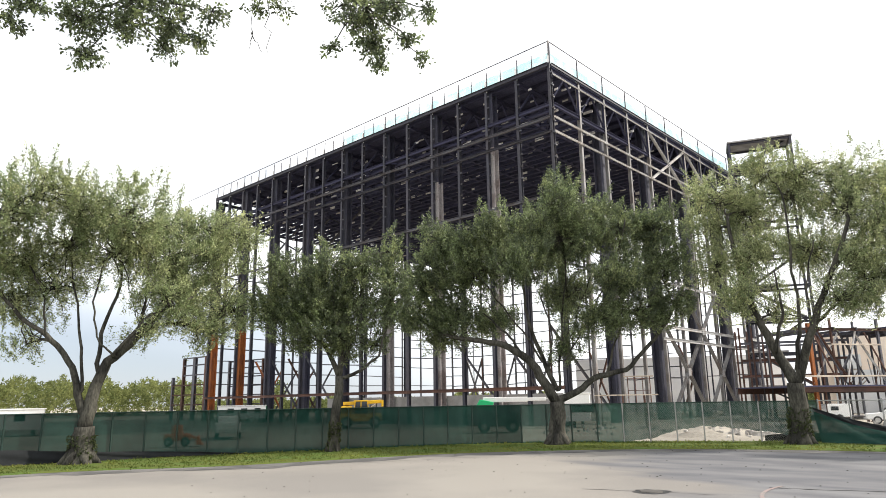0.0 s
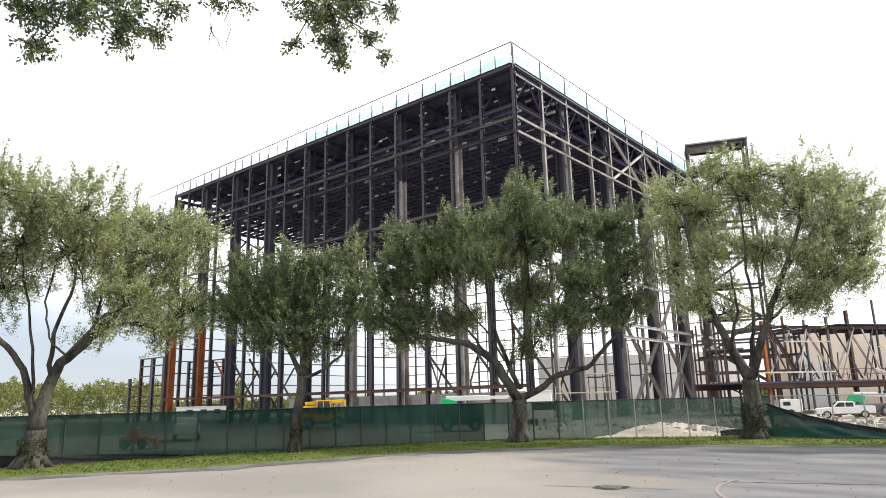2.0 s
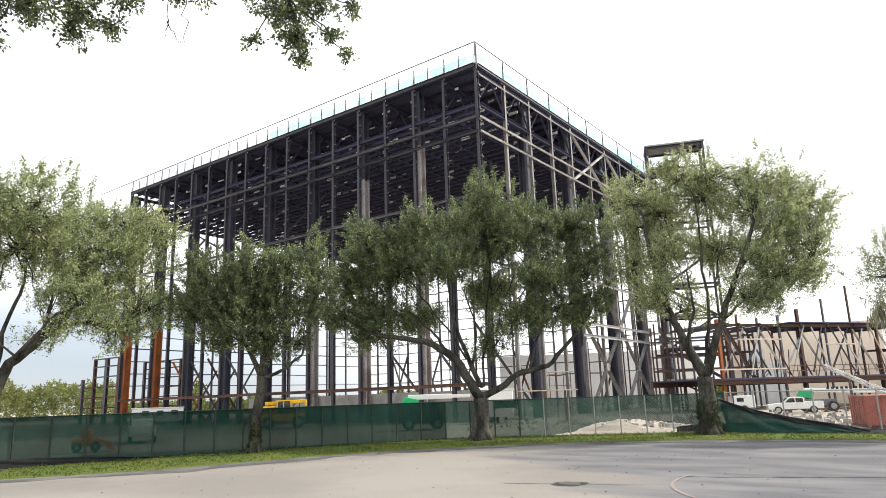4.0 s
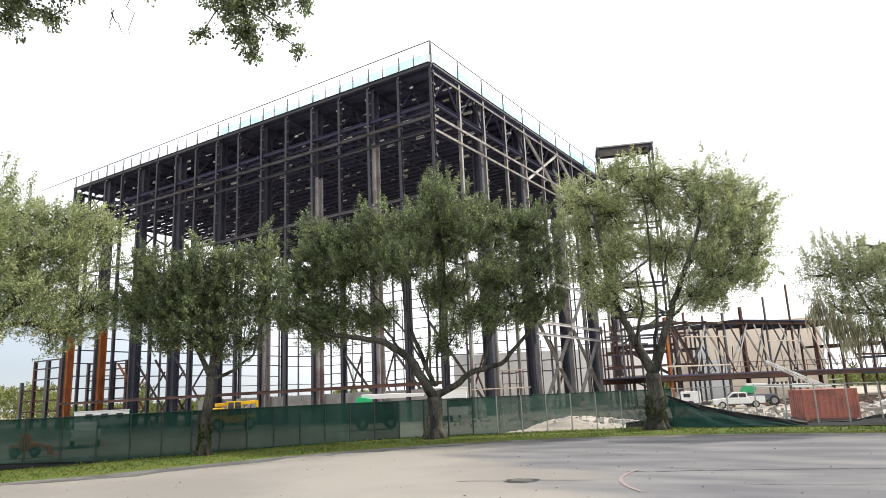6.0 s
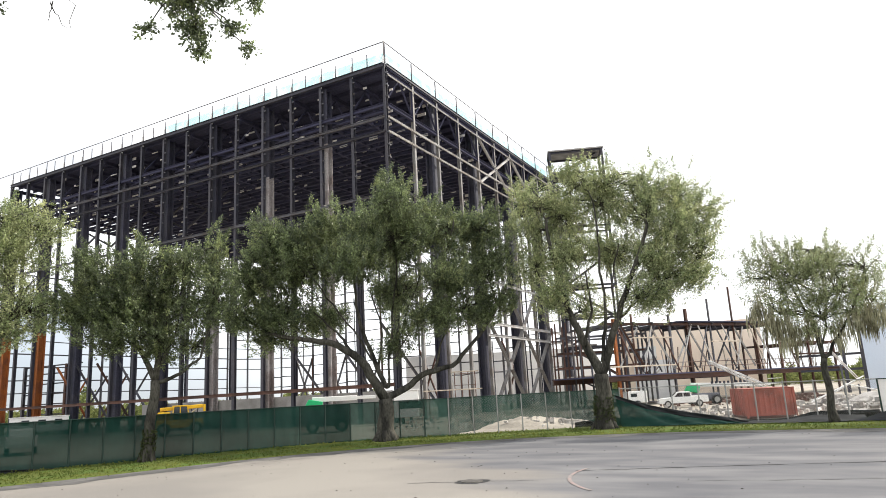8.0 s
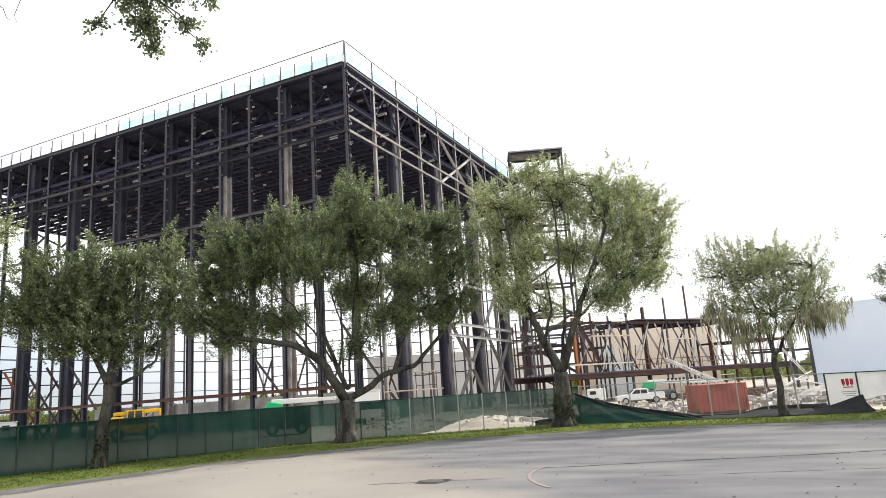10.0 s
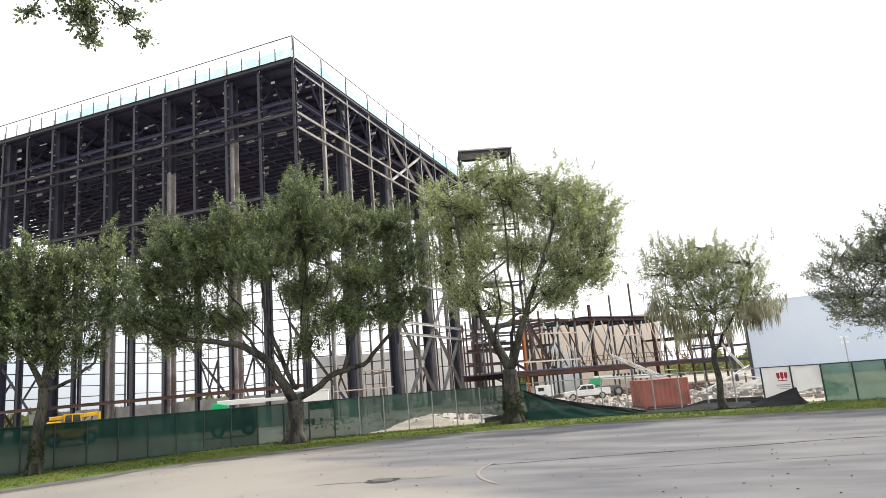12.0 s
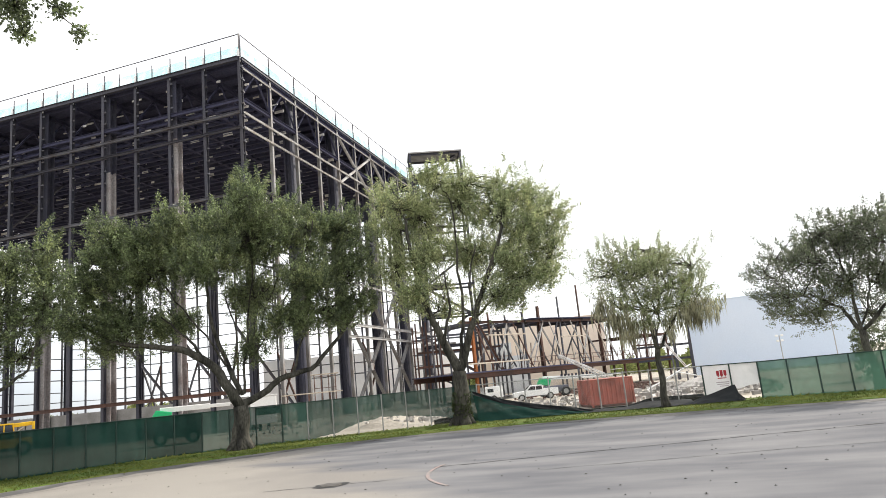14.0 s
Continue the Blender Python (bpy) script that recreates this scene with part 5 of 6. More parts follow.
for u, du, z0, z1, m in ((2.2, 2.6, 9.6, 4.0, STEEL_RUST), (6.0, 2.0, 4.0, 9.7, STEEL_PALE), (9.2, 3.0, 9.6, 3.9, STEEL_RUST), (12.4, 2.8, 4.0, 9.9, STEEL_PALE), (16.4, 2.4, 9.8, 4.2, STEEL_PALE), (18.2, -2.4, 9.8, 4.2, STEEL_GREY), (21.0, 3.4, 9.9, 4.0, STEEL_PALE), (25.2, -2.2, 9.6, 4.1, STEEL_PALE), (26.6, 2.6, 9.8, 4.3, TIMBER), (30.2, -2.0, 9.8, 4.0, STEEL_PALE), (34.0, 2.0, 9.0, 4.0, STEEL_RUST)):
    lbar("brace", (u, -0.25, z0), (u + du, -0.25, z1), 0.15, 0.15, m, annex, "B")
for z, u0, u1 in ((4.7, 0.4, 11.4), (8.2, 4.4, 11.2), (7.6, 18.5, 24.0)):
    lbar("rail", (u0, -0.4, z), (u1, -0.4, z), 0.12, 0.17, TIMBER, annex, "B")
for z in (4.4, 5.0):
    lbar("rail", (12, -0.45, z), (35.5, -0.45, z), 0.08, 0.08, STEEL_RUST, annex, "O")
for u in (13, 16, 19, 22, 25, 28, 31, 34):
    lbar("rail_post", (u, -0.45, 3.6), (u, -0.45, 5.05), 0.08, 0.08, STEEL_RUST, annex, "O")

for u, top in ((36.5, 9.4), (39.5, 8.2), (42.5, 9.0), (45.5, 7.6)):
    lbar("column", (u, 0, -0.1), (u, 0, top), 0.26, 0.26, STEEL_RUST, annex, "H", (0, 1, 0))
    lbar("column", (u, 9, -0.1), (u, 9, top + 1), 0.24, 0.24, STEEL_RUST, annex, "H", (0, 1, 0))
    lbar("brace", (u, 0.1, 3.8), (u + 2.4, 0.1, 7.2), 0.16, 0.16, STEEL_PALE, annex)
    lbar("beam", (u, 0, 7.2), (u, 9, 7.2), 0.2, 0.3, STEEL_RUST, annex)
for z in (5.6, 7.3):
    lbar("beam", (35.5, -0.2, z), (46.5, -0.2, z), 0.2, 0.25, STEEL_RUST, annex)
steel_rnd = random.Random(9)
for k in range(46):  # loose bars and props standing about on the deck
    u, v = steel_rnd.uniform(8, 46), steel_rnd.uniform(0.5, 8.5)
    du, h = steel_rnd.uniform(-1.4, 1.4), steel_rnd.uniform(0.6, 3.6)
    lbar("prop", (u, v, 3.68), (u + du, v + steel_rnd.uniform(-0.5, 0.5), 3.7 + h), 0.1, 0.1, steel_rnd.choice((STEEL_RUST, STEEL_RUST, STEEL_PALE, TIMBER)), annex, "B")

# linking bays between the hall and the annex
link = turned("link_frame", (-32.1, 92.0, 0), 24, "narrow rust-red steel stair frame beside the hall", "building")
for x in (0, 1.5, 3.4, 9.5, 12.5):
    for y in (0, 6):
        lbar("post", (x, y, -0.1), (x, y, 11.5 if x < 5 else 10.2), 0.22, 0.22, STEEL_RUST if x < 5 else STEEL_GREY, link, "H", (0, 1, 0))
for z in (3.2, 5.2, 7.2, 9.4):
    lbar("beam", (0, 0, z), (12.5, 0, z), 0.2, 0.3, STEEL_RUST if z < 9 else STEEL_GREY, link)
    lbar("beam", (0, 6, z), (12.5, 6, z), 0.2, 0.25, STEEL_GREY, link)
lbar("brace", (3.4, 0, 3.2), (9.5, 0, 0), 0.22, 0.22, STEEL, link)
lbar("brace", (3.4, 0, 7.2), (9.5, 0, 3.2), 0.22, 0.22, STEEL_RUST, link)
lbar("brace", (9.5, 0, 9.4), (12.5, 0, 3.2), 0.22, 0.22, STEEL_RUST, link)


def plain_building(name, at, degrees, lx, ly, h, mat, label, coping=PALE_WALL, joints=6.0):
    """A tilt-up wall building: panels with open joints, a coping and a roof."""
    t = turned(name, at, degrees, label, "building")
    n = max(1, int(lx / joints))
    for k in range(n):
        box("wall_panel", (lx * k / n + 0.012, 0, -0.1), (lx * (k + 1) / n - 0.012, 0.25, h), mat, t)
    for x0 in (0, lx - 0.25):
        box("wall_panel", (x0, 0.26, -0.1), (x0 + 0.25, ly, h), mat, t)
    box("wall_panel", (0.26, ly - 0.25, -0.1), (lx - 0.26, ly, h), mat, t)
    box("roof", (0.26, 0.26, h - 0.5), (lx - 0.26, ly - 0.26, h - 0.3), CONCRETE, t)
    box("coping", (-0.06, -0.06, h), (lx + 0.06, 0.34, h + 0.12), coping, t)
    return t


plain_building("warehouse", (-81.5, 131.0, 0), 25.8, 42, 22, 11.0, PALE_WALL, "long pale grey concrete panel building behind the frame")
peach = plain_building("warehouse", (-31.5, 121.0, 0), 10.5, 24, 20, 12.2, PEACH, "peach-coloured stucco building behind the low frame", PEACH)
box("lower_wall", (3.0, -0.4, -0.1), (9.5, -0.05, 6.4), PALE_WALL, peach, 0.0, "pale grey lower wall")
box("lower_wall", (4.0, -0.55, 6.6), (7.0, -0.05, 8.8), WHITE, peach, 0.0, "white sheet panel")
plain_building("warehouse", (6.3, 124.6, 0), -8.0, 26, 26, 12.1, BLUE_WALL, "large plain pale blue-grey building", BLUE_WALL, 14.0)

# dark blue posts of a small frame before the blue building
small = turned("steel_frame_shed", (0.6, 106, 0), 4, "dark blue steel posts and rails of a small frame", "building")
for x in (0, 2.4, 4.6):
    lbar("post", (x, 0, -0.1), (x, 0, 8.8), 0.4, 0.4, STEEL, small, "H", (0, 1, 0))
for z in (3.0, 5.0):
    lbar("rail", (-3, 0, z), (4.6, 0, z), 0.2, 0.3, STEEL, small)

pickup((-12.9, 74.6, 0), 196, "white crew-cab pickup truck parked on the dirt", s=0.88)
pickup((-22.5, 88.0, 0), 100, "white pickup truck parked behind the torn fence", s=0.95)
# white box trailer half hidden by the drooping cloth
van = turned("utility_trailer", (-20.6, 79.5, 0), 12, "small white enclosed trailer parked below the low frame", "trailer")
box("body", (0.9, 0, 0.45), (3.0, 1.7, 1.75), WHITE, van, 0.06)
box("rear_window", (1.2, -0.02, 1.1), (1.9, -0.004, 1.5), GLASS, van)
box("tow_bar", (3.0, 0.75, 0.45), (4.0, 0.95, 0.58), STEEL_GREY, van, 0.02)
for y in (0.0, 1.7):
    wheel(1.9, y, 0.36, 0.22, van)

pickup((-52.0, 30.0, 0), 150, "white pickup truck parked inside the green fence")

# the red container
box_c = turned("shipping_container", (-4.5, 49.2, 0), 19, "faded red ribbed steel container behind the chain-link fence", "container")
CW, CL, CH = 2.95, 4.2, 1.88
for x0, x1, y0, y1 in ((0, CW, 0, 0.05), (0, CW, CL - 0.05, CL), (0, 0.05, 0.06, CL - 0.06), (CW - 0.05, CW, 0.06, CL - 0.06)):
    box("side_wall", (x0, y0, 0.12), (x1, y1, CH - 0.08), RED_PAINT, box_c)
box("roof", (0, 0, CH - 0.07), (CW, CL, CH), RED_PAINT, box_c, 0.02)
box("floor_frame", (-0.02, -0.02, -0.04), (CW + 0.02, CL + 0.02, 0.11), STEEL_RUST, box_c, 0.02)
for k in range(9):
    x = 0.18 + k * (CW - 0.36) / 8
    box("rib", (x - 0.06, -0.05, 0.13), (x + 0.06, -0.002, CH - 0.09), RED_PAINT, box_c, 0.015)
for k in range(8):
    y = 0.3 + k * (CL - 0.6) / 7
    box("rib", (-0.05, y - 0.08, 0.13), (-0.002, y + 0.08, CH - 0.09), RED_PAINT, box_c, 0.015)
for x in (0.0, CW):
    lbar("corner_post", (x, -0.01, 0), (x, -0.01, CH), 0.14, 0.14, RED_PAINT, box_c, "B")


def boom_lift(at, degrees, label, paint, boom, reach, rise, base_h=1.1):
    """A self-propelled boom lift: chassis, wheels, turret, boom, basket."""
    t = turned("boom_lift", at, degrees, label, "lift")
    box("chassis", (-1.6, -0.9, 0.5), (1.6, 0.9, base_h), STEEL_GREY, t, 0.08)
    for x in (-1.2, 1.2):
        for y in (-1.0, 1.0):
            wheel(x, y, 0.5, 0.35, t)
    prism("turret", [(-1.9, base_h + 0.3), (-0.5, base_h + 0.02), (-0.3, base_h + 0.75), (-1.5, base_h + 1.0)], -0.55, 0.55, paint, t, 0.06)
    z0 = base_h + 0.95
    lbar("boom", (-1.2, 0, z0), (reach, 0, z0 + rise), 0.3, 0.42, boom, t, "B")
    lbar("inner_boom", (reach - 0.2, 0, z0 + rise), (reach + 1.6, 0, z0 + rise * 1.2), 0.22, 0.28, boom, t, "B")
    for dz in (0.0, 0.55, 1.1):
        for p, q in (((0, -0.7), (1.0, -0.7)), ((0, 0.7), (1.0, 0.7)), ((0, -0.7), (0, 0.7)), ((1.0, -0.7), (1.0, 0.7))):
            lbar("basket_rail", (reach + 1.6 + p[0], p[1], z0 + rise * 1.2 - 0.5 + dz), (reach + 1.6 + q[0], q[1], z0 + rise * 1.2 - 0.5 + dz), 0.05, 0.05, boom, t, "O")
    return t


lift = boom_lift((-11.6, 80.0, 0), 18, "green and white boom lift with its boom stowed low", GREEN_PAINT, WHITE, 5.4, -0.3, 1.2)
for k in range(9):
    lbar("text_bar", (0.9 + k * 0.42, -0.24, 2.28), (1.15 + k * 0.42, -0.24, 2.27), 0.02, 0.24, STEEL, lift, "B")
boom_lift((-37.2, 46.9, 0), 41, "green and white boom lift stowed behind the fence", GREEN_PAINT, WHITE, 2.6, 0.0, 1.75)


def lattice_boom(at, degrees, length, rise, label):
    """A crane's lattice boom laid low: four chords with lacing."""
    t = turned("crane_boom", at, degrees, label, "crane")
    s, n = 0.2, int(length / 0.6)
    top = Vector((length, 0, rise))
    for y in (-s, s):
        for z in (-s, s):
            lbar("chord", (0, y, z + 0.6), (length, y * 0.6, rise + z * 0.6 + 0.6), 0.1, 0.1, STEEL_PALE, t, "O")
    for k in range(n):
        a, b = top * (k / n), top * ((k + 1) / n)
        f = 1 - 0.4 * k / n
        for y in (-s * f, s * f):
            lbar("lacing", a + Vector((0, y, 0.6 - s * f)), b + Vector((0, y, 0.6 + s * f)), 0.06, 0.06, STEEL_PALE, t, "O")
    lbar("stand", (length * 0.6, 0, -at[2] - 0.05), (length * 0.6, 0, rise * 0.6 + 0.2), 0.2, 0.2, STEEL_GREY, t, "B")
    lbar("stand", (0.3, 0, -at[2] - 0.05), (0.3, 0, 0.4), 0.2, 0.2, STEEL_GREY, t, "B")
    return t


lattice_boom((-4.9, 74.8, 1.0), 140.7, 7.2, 2.9, "white lattice crane boom resting on stands")
lattice_boom((4.0, 95.0, 0.8), 175, 3.0, 4.4, "white lattice crane boom raised at a slant")

# yellow telehandler
tele = turned("telehandler", (-57.2, 48.6, 0), 50, "yellow telescopic handler parked inside the fence", "machine")
box("chassis", (-2.2, -0.9, 0.7), (2.2, 0.9, 1.5), YELLOW_PAINT, tele, 0.08)
box("cab_roof", (-0.75, -0.9, 2.78), (0.75, 0.12, 2.9), YELLOW_PAINT, tele, 0.04)
prism("cab_window", [(-0.66, 1.52), (0.78, 1.52), (0.62, 2.76), (-0.56, 2.76)], -0.82, 0.06, GLASS, tele, 0.03)
for x, xt in ((-0.74, -0.62), (0.0, 0.0), (0.86, 0.68)):
    for y in (-0.86, 0.1):
        lbar("cab_post", (x, y, 1.48), (xt, y, 2.8), 0.08, 0.08, YELLOW_PAINT, tele, "B")
for x in (0.4, 1.0, 1.6):
    lbar("boom_bracket", (x, 0.4, 1.5), (x + 0.1, 0.4, 2.6), 0.1, 0.1, STEEL, tele, "B")
lbar("hydraulic_ram", (0.2, 0.4, 1.6), (1.6, 0.4, 2.5), 0.12, 0.12, CHROME, tele, "O")
for k in range(5):
    box("vent", (-2.0 + k * 0.2, -0.83, 1.65), (-1.9 + k * 0.2, -0.805, 2.15), RUBBER, tele)
for y in (-0.2, 0.3, 0.8):
    lbar("fork_bar", (2.42, y, 2.15), (2.42, y, 2.95), 0.07, 0.1, STEEL, tele, "B")
box("engine_cover", (-2.1, -0.8, 1.52), (-0.9, 0.8, 2.3), YELLOW_PAINT, tele, 0.1)
lbar("boom", (-1.9, 0.4, 2.55), (2.2, 0.4, 2.75), 0.3, 0.36, YELLOW_PAINT, tele, "B")
box("fork_carriage", (2.2, -0.4, 2.2), (2.4, 1.0, 2.9), YELLOW_PAINT, tele, 0.04)
for x in (-1.5, 1.5):
    for y in (-1.0, 1.0):
        wheel(x, y, 0.62, 0.4, tele)

# orange loader seen through the cloth
loader = turned("wheel_loader", (-44.6, 22.2, 0), 60, "small orange wheel loader behind the green cloth", "machine")
loader.scale = (0.55, 0.55, 0.6)
box("chassis", (-1.8, -0.8, 0.6), (1.2, 0.8, 1.3), ORANGE_PAINT, loader, 0.1)
prism("cab", [(-1.0, 1.28), (0.4, 1.28), (0.2, 2.25), (-0.8, 2.25)], -0.7, 0.7, ORANGE_PAINT, loader, 0.06)
prism("bucket", [(1.9, 0.15), (2.8, 0.1), (2.4, 0.5), (2.2, 1.1), (1.9, 1.0)], -1.0, 1.0, ORANGE_PAINT, loader, 0.03)
for y in (-0.6, 0.6):
    lbar("lift_arm", (0.6, y, 1.3), (2.1, y, 0.7), 0.16, 0.22, ORANGE_PAINT, loader, "B")
    for x in (-1.2, 0.7):
        wheel(x, y * 1.5, 0.5, 0.35, loader)


def trailer(at, degrees, lx, ly, h, mat, label, end=None):
    t = turned("office_trailer", at, degrees, label, "trailer")
    box("body", (0, 0, 0.55), (lx, ly, h - 0.08), mat, t, 0.05)
    box("roof", (-0.1, -0.1, h - 0.07), (lx + 0.1, ly + 0.1, h + 0.05), WHITE, t, 0.03)
    for k in range(3):
        x = lx * (0.2 + 0.28 * k)
        box("window", (x, -0.03, 1.4), (x + 0.9, -0.004, 2.1), GLASS, t)
    if end:
        box("end_panel", (lx + 0.005, 0.05, 0.6), (lx + 0.06, ly - 0.05, h - 0.1), end, t)
    for x in (0.8, lx - 0.8):
        for y in (0.4, ly - 0.4):
            lbar("jack", (x, y, -0.08), (x, y, 0.56), 0.25, 0.25, STEEL_GREY, t, "B")
    return t


trailer((-79, 14, 0), 70, 10, 3.0, 2.55, WHITE, "white site office trailer with a flat roof")
trailer((-96, 53.5, 0), 60, 7, 2.6, 2.5, WHITE, "white and green box trailer beyond the fence", GREEN_PAINT)
trailer((-37.3, 57.6, 0), 30, 2.4, 2.0, 3.2, WHITE, "small white site cabin beside the hall")

# timber platform beside the hall
scaf = turned("scaffold", (-37.2, 70.4, 0), 27, "timber-topped steel scaffold platform", "scaffold")
for x in (0, 0.8, 1.6, 2.4):
    for y in (0, 1.2):
        lbar("standard", (x, y, -0.1), (x, y, 5.0), 0.09, 0.09, STEEL_RUST, scaf, "O")
for z in (2.0, 3.5, 4.8):
    lbar("ledger", (0, 0, z), (2.4, 0, z), 0.07, 0.07, STEEL_RUST, scaf, "O")
for y in (0.1, 0.5, 0.9):
    lbar("plank", (-0.4, y, 5.05), (2.8, y, 5.05), 0.32, 0.10, TIMBER, scaf, "B")
scaf2 = turned("scaffold", (-33.5, 58.0, 0), 30, "low timber-decked trestle beside the hall", "scaffold")
for x in (0, 2, 4):
    lbar("standard", (x, 0, -0.1), (x, 0, 2.9), 0.09, 0.09, STEEL_RUST, scaf2, "O")
    lbar("standard", (x, 1, -0.1), (x, 1, 2.9), 0.09, 0.09, STEEL_RUST, scaf2, "O")
for y in (0.1, 0.5, 0.9):
    lbar("plank", (-0.6, y, 2.95), (5.2, y, 2.95), 0.32, 0.10, TIMBER, scaf2, "B")

# rubble, pipes and spoil on the ground behind the bare fence
rnd = random.Random(21)


def rubble(name, area, n, size, mat, label):
    x0, x1, y0, y1 = area
    verts, faces = [], []
    for k in range(n):
        c = Vector((rnd.uniform(x0, x1), rnd.uniform(y0, y1), 0))
        s = Vector([rnd.uniform(0.3, 1) * size for _ in range(3)])
        if rnd.random() < 0.25:
            s.x *= 3.5
        m = Matrix.Rotation(rnd.uniform(0, 6.3), 3, "Z") @ Matrix.Rotation(rnd.uniform(-0.4, 0.4), 3, "X")
        c.z = s.z * 0.5 - 0.1 + rnd.random() ** 4 * 0.45
        q = len(verts)
        for dx in (-1, 1):
            for dy in (-1, 1):
                for dz in (-1, 1):
                    verts.append(c + m @ Vector((dx * s.x * rnd.uniform(0.35, 0.5), dy * s.y * rnd.uniform(0.35, 0.5), dz * s.z * rnd.uniform(0.35, 0.5))))
        faces += [(q + a, q + b, q + e, q + d) for a, b, e, d in ((0, 1, 3, 2), (4, 6, 7, 5), (0, 4, 5, 1), (2, 3, 7, 6), (0, 2, 6, 4), (1, 5, 7, 3))]
    tagged(ob_from(name, verts, faces, mat), label, "rubble", kind="stuff")


rubble("rubble", (-20, 8, 50, 66), 700, 0.34, RUBBLE, "pale broken concrete and scrap lying on the dirt")
rubble("rubble", (-1, 9, 56, 80), 700, 0.42, RUBBLE, "grey scrap and pallets stacked on the site")
rubble("scrap_metal", (-16, 0, 76, 92), 220, 0.45, STEEL_RUST, "rusty steel offcuts lying below the low frame")
rubble("rubble", (-34, -14, 47, 60), 150, 0.3, RUBBLE, "pale broken concrete and scrap lying on the dirt")
for p, q in (((-1.2, 66, 0.2), (3.2, 70, 2.2)), ((-0.4, 70, 0.2), (2.4, 66, 1.9)), ((1.8, 72, 1.6), (6.0, 73, 0.4))):
    tagged(bar("pipe", p, q, 0.11, 0.11, WHITE, None, "O"), "white pipe leaning on a heap of scrap", "pipe")


def mound(at, rx, ry, h, seed, label, mat):
    bm = bmesh.new()
    bmesh.ops.create_grid(bm, x_segments=28, y_segments=28, size=1)
    for v in bm.verts:
        r = min(1, math.hypot(v.co.x, v.co.y))
        k = noise.noise(Vector((v.co.x * 2.5, v.co.y * 2.5, seed)))
        v.co = Vector((v.co.x * rx, v.co.y * ry, -0.12 + h * (0.5 + 0.5 * math.cos(r * math.pi)) * (0.8 + 0.5 * k)))
    o = part("dirt_mound", bm, mat, None, smooth=True)
    o.location = (*at, 0)
    tagged(o, label, "mound")


mound((-20.8, 48.5), 4.2, 2.8, 0.75, 3, "pale sand heap behind the torn cloth", DIRT)
mound((4.5, 66), 6, 4, 1.3, 5, "grey spoil heap on the site", RUBBLE)

# light poles
for x, y, h in ((14.4, 89, 4.4), (19.9, 87.8, 6.0)):
    pole = thing("light_tower", (x, y, 0), "slim grey mobile light tower beyond the fence", "lamp")
    lbar("mast", (0, 0, -0.1), (0, 0, h), 0.12, 0.12, POST, pole, "O")
    if h < 5:
        for dx, dz in ((-0.5, 0), (0.5, 0), (-0.4, -0.6), (0.4, -0.6)):
            box("lamp_head", (dx * 0.6 - 0.14, -0.2, h - 0.12 + dz), (dx * 0.6 + 0.14, 0.1, h + 0.12 + dz), WHITE, pole, 0.05)

# hedge beyond the east fence
rng = np.random.default_rng(5)
hedge = thing("hedge", (15.6, 58.0, 0), "clipped dark green hedge behind the fence", "hedge")
tips = np.stack([rng.uniform(-1.2, 9, 900), rng.uniform(-1, 1, 900), rng.uniform(0.0, 3.7, 900)], 1)
dirs = rng.normal(0, 1, (900, 3))
leaf_mesh("crown", tips, dirs / np.linalg.norm(dirs, axis=1, keepdims=True), rng, 24, 0.16, 0.2, LEAF_DARK, hedge, "dense dark green leaves")

# far woods on the horizon
tips = []
for k in range(9000):
    a = radians(rng.uniform(82, 178))
    r = rng.uniform(215, 290)
    x, y = r * math.cos(a), r * math.sin(a)
    lump = noise.noise(Vector((a * 26, 3.0, 2.0))) + 0.6 * noise.noise(Vector((a * 90, 7.0, 5.0)))
    top = 9.5 + 4.0 * lump + 1.5 * noise.noise(Vector((x * 0.2, y * 0.2, 5.0)))
    if a < radians(152):
        top = 3.4 + 10.0 * max(0.0, lump - 0.12)
    tips.append((x, y, top * rng.random() ** 0.6))
dirs = rng.normal(0, 1, (len(tips), 3))
dirs[:, 2] = abs(dirs[:, 2])
woods = leaf_mesh("far_woods", tips, dirs / np.linalg.norm(dirs, axis=1, keepdims=True), rng, 20, 0.85, 1.0, FAR_WOOD, None, "")
tagged(woods, "belt of green trees on the horizon", "trees", kind="stuff")

# ---- car park details ----
def cracks(name, start, end, w, z, seed, mat, label):
    """A wandering seam in the asphalt."""
    rnd = random.Random(seed)
    a, b = Vector((*start, z)), Vector((*end, z))
    d = (b - a).normalized()
    side = Vector((-d.y, d.x, 0))
    n = int((b - a).length / 0.35)
    verts, faces, off = [], [], 0.0
    for k in range(n + 1):
        off = off * 0.92 + rnd.uniform(-0.06, 0.06)
        p = a.lerp(b, k / n) + side * off
        h = w * rnd.uniform(0.25, 1.0)
        verts += [p - side * h, p + side * h]
    faces = [(2 * k, 2 * k + 1, 2 * k + 3, 2 * k + 2) for k in range(n)]
    tagged(ob_from(name, verts, faces, mat), label, "crack", kind="structure")


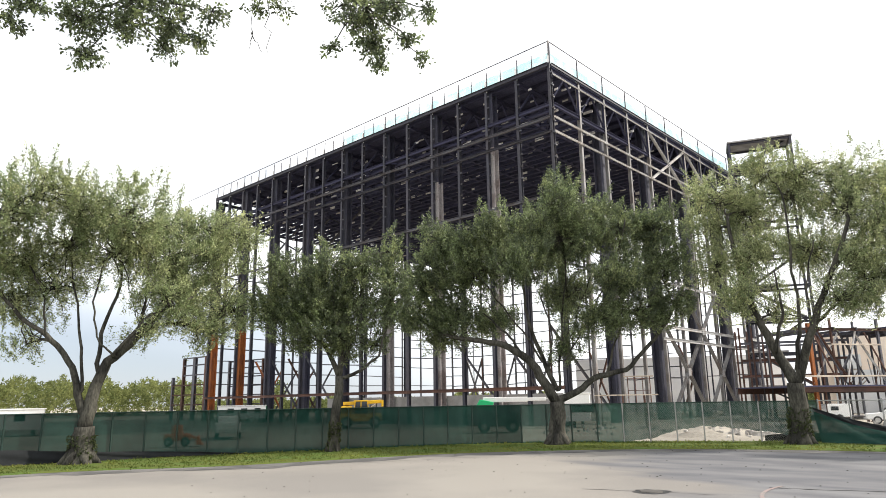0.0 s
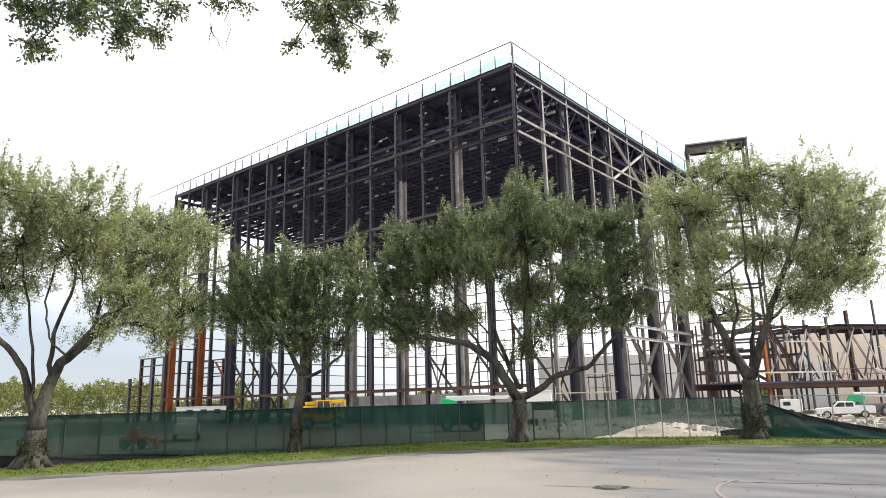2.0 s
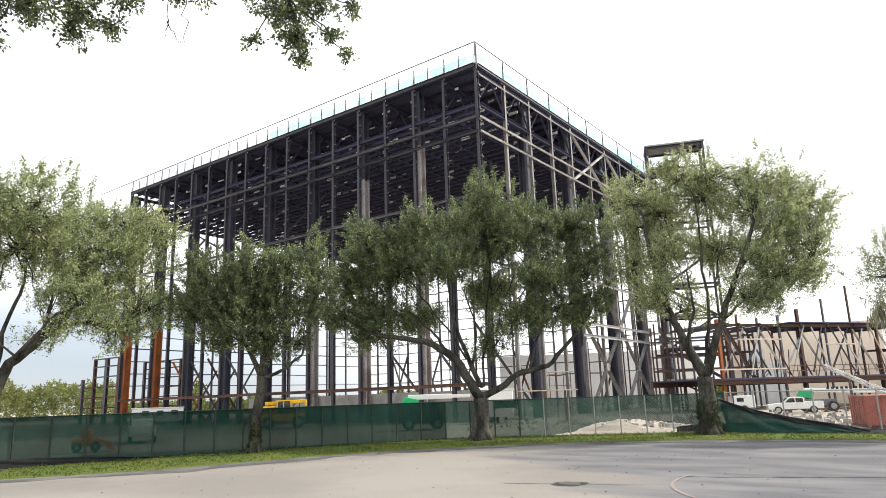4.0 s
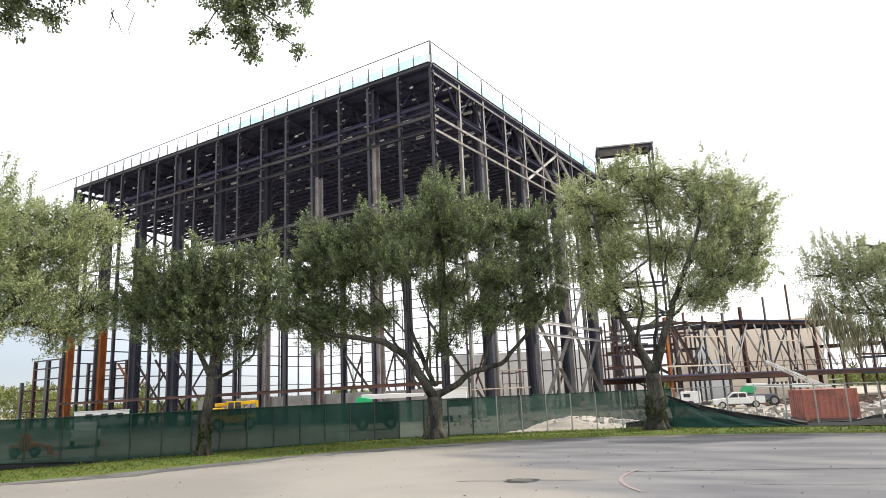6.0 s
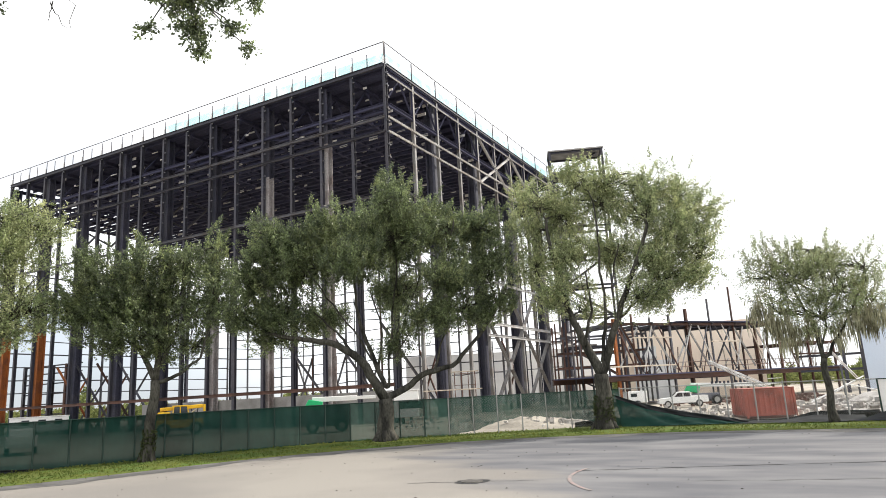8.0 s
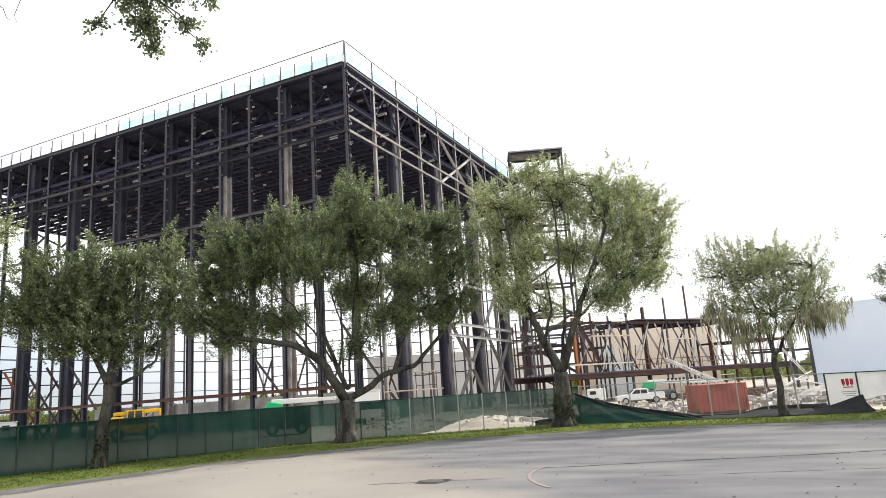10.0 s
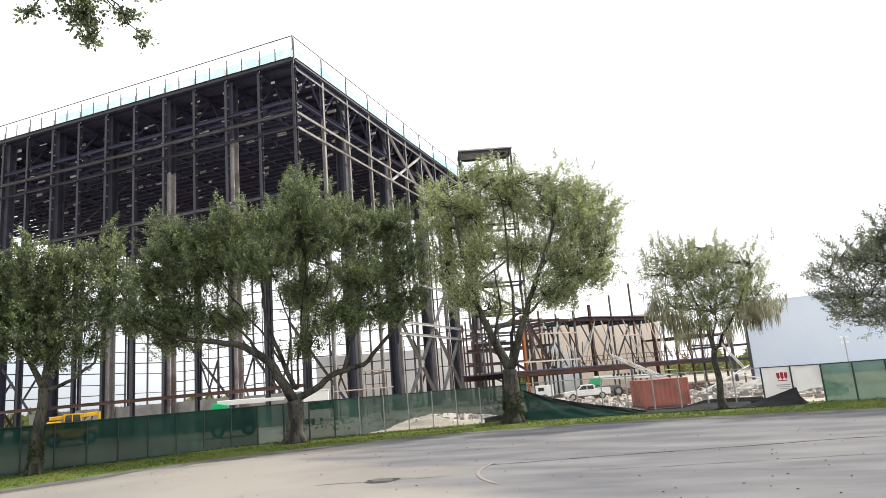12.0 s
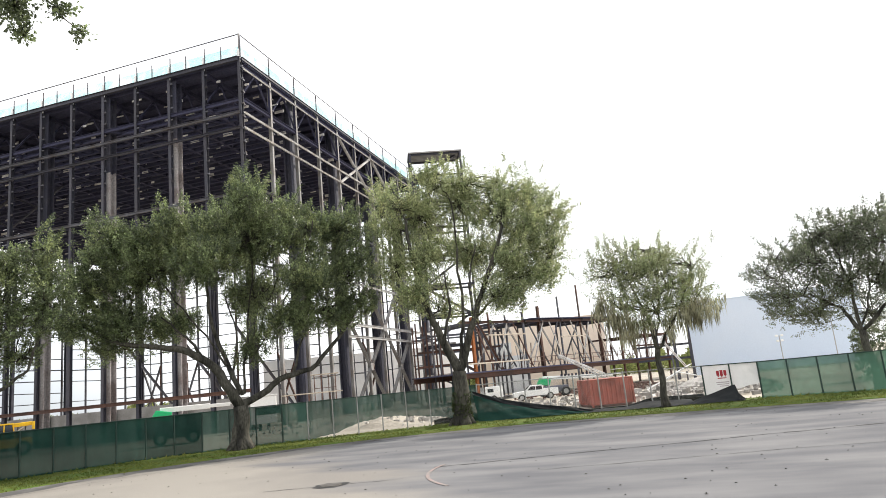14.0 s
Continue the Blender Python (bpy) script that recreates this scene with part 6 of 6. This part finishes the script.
manhole = thing("manhole_cover", (-9.5, 18.9, 0), "round cast-iron manhole cover in broken asphalt", "manhole")
bm = bmesh.new()
bmesh.ops.create_cone(bm, cap_ends=True, segments=32, radius1=0.33, radius2=0.32, depth=0.03, matrix=Matrix.Translation((0, 0, 0.012)))
part("cover", bm, IRON, manhole)
bm = bmesh.new()
for k in range(40):
    a0, a1 = k * math.tau / 40, (k + 1) * math.tau / 40
    r = [0.34, 0.50 + 0.16 * noise.noise(Vector((math.cos(a0) * 2, math.sin(a0) * 2, 1))), 0.50 + 0.16 * noise.noise(Vector((math.cos(a1) * 2, math.sin(a1) * 2, 1)))]
    bm.faces.new([bm.verts.new((q * math.cos(a), q * math.sin(a), 0.008)) for q, a in ((r[0], a0), (r[1], a0), (r[2], a1), (r[0], a1))])
part("collar", bm, TAR, manhole, "dark broken asphalt round the cover")

# seams and markings
cracks("seam", (-7.2, 21.7), (7.0, 25.6), 0.06, 0.010, 3, TAR, "dark open seam in the asphalt")
cracks("seam", (-3.8, 19.6), (6.5, 21.2), 0.03, 0.010, 4, TAR, "dark open seam in the asphalt")
cracks("seam", (-11.4, 18.3), (-7.4, 19.4), 0.03, 0.010, 5, TAR, "cracked asphalt beside the manhole cover")
arc = [Vector((-1.5 + 5.6 * math.cos(a), 21.5 + 5.6 * math.sin(a), 0.012)) for a in [radians(172 + 4 * k) for k in range(14)]]
tagged(ob_from("painted_arc", [v for p in arc for v in (p, p + (Vector((-1.5, 21.5, 0.012)) - p).normalized() * 0.11)], [(2 * k, 2 * k + 1, 2 * k + 3, 2 * k + 2) for k in range(len(arc) - 1)], RED_LINE), "faded red painted arc on the asphalt", "marking", kind="structure")

# dead leaves and grit on the car park
rnd = random.Random(77)
verts, faces = [], []
for k in range(260):
    x, y = rnd.uniform(-24, 9), rnd.uniform(11, 36)
    s, a = rnd.uniform(0.02, 0.05), rnd.uniform(0, 6.3)
    c, d = math.cos(a) * s, math.sin(a) * s
    n = len(verts)
    verts += [(x + c, y + d, 0.012), (x - d * 0.5, y + c * 0.5, 0.03), (x - c, y - d, 0.012), (x + d * 0.5, y - c * 0.5, 0.028)]
    faces += [(n, n + 1, n + 2), (n, n + 2, n + 3)]
tagged(ob_from("dead_leaves", verts, faces, BARK), "dead brown leaves scattered on the asphalt", "leaves", kind="stuff")

# blades of grass over the verge
rng = np.random.default_rng(12)
pts = []
for p in KERB:
    if p.y < -5 or p.x > 26:
        continue
    q = min(fl, key=lambda f: (f - p).length)
    n = int(26 * (q - p).length)
    s = rng.random(n)
    u = rng.uniform(-0.5, 0.5, (n, 2))
    pts.append(np.stack([p.x + (q.x - p.x) * s * 1.12 + u[:, 0], p.y + (q.y - p.y) * s * 1.12 + u[:, 1], np.full(n, 0.05)], 1))
tips = np.concatenate(pts)
dirs = rng.normal(0, 0.25, tips.shape)
dirs[:, 2] = 1.0
grass = leaf_mesh("grass", tips, dirs, rng, 9, 0.05, 0.03, BLADE, None, "")
tagged(grass, "short grass blades on the verge", "grass", kind="stuff")
# taller weeds along the foot of the fence
tips = []
for p in fl:
    if p.y > -5 and p.x < 24:
        for _ in range(4):
            tips.append((p.x + rng.uniform(-0.5, 0.5), p.y + rng.uniform(-0.2, 0.3), 0.06))
dirs = rng.normal(0, 0.35, (len(tips), 3))
dirs[:, 2] = 1.0
weeds = leaf_mesh("weeds", tips, dirs, rng, 8, 0.09, 0.05, BLADE, None, "")
tagged(weeds, "ragged weeds along the foot of the fence", "weeds", kind="stuff")

# darker gutter band of uneven width along the grass edge
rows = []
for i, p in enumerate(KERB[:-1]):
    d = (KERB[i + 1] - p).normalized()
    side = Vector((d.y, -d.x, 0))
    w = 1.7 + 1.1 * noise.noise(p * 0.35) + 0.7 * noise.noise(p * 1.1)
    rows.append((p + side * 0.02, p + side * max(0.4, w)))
tagged(ob_from("gutter", [Vector((v.x, v.y, 0.008)) for r in rows for v in r], [(2 * k, 2 * k + 1, 2 * k + 3, 2 * k + 2) for k in range(len(rows) - 1)], GUTTER), "dark ragged band of asphalt along the grass edge", "asphalt", kind="structure")
for k, (a, b) in enumerate((((-27.5, 14.0), (-21.0, 27.0)), ((-22.0, 25.0), (-14.0, 31.5)))):
    cracks("seam", a, b, 0.035, 0.014, 20 + k, TAR, "dark open seam in the asphalt")
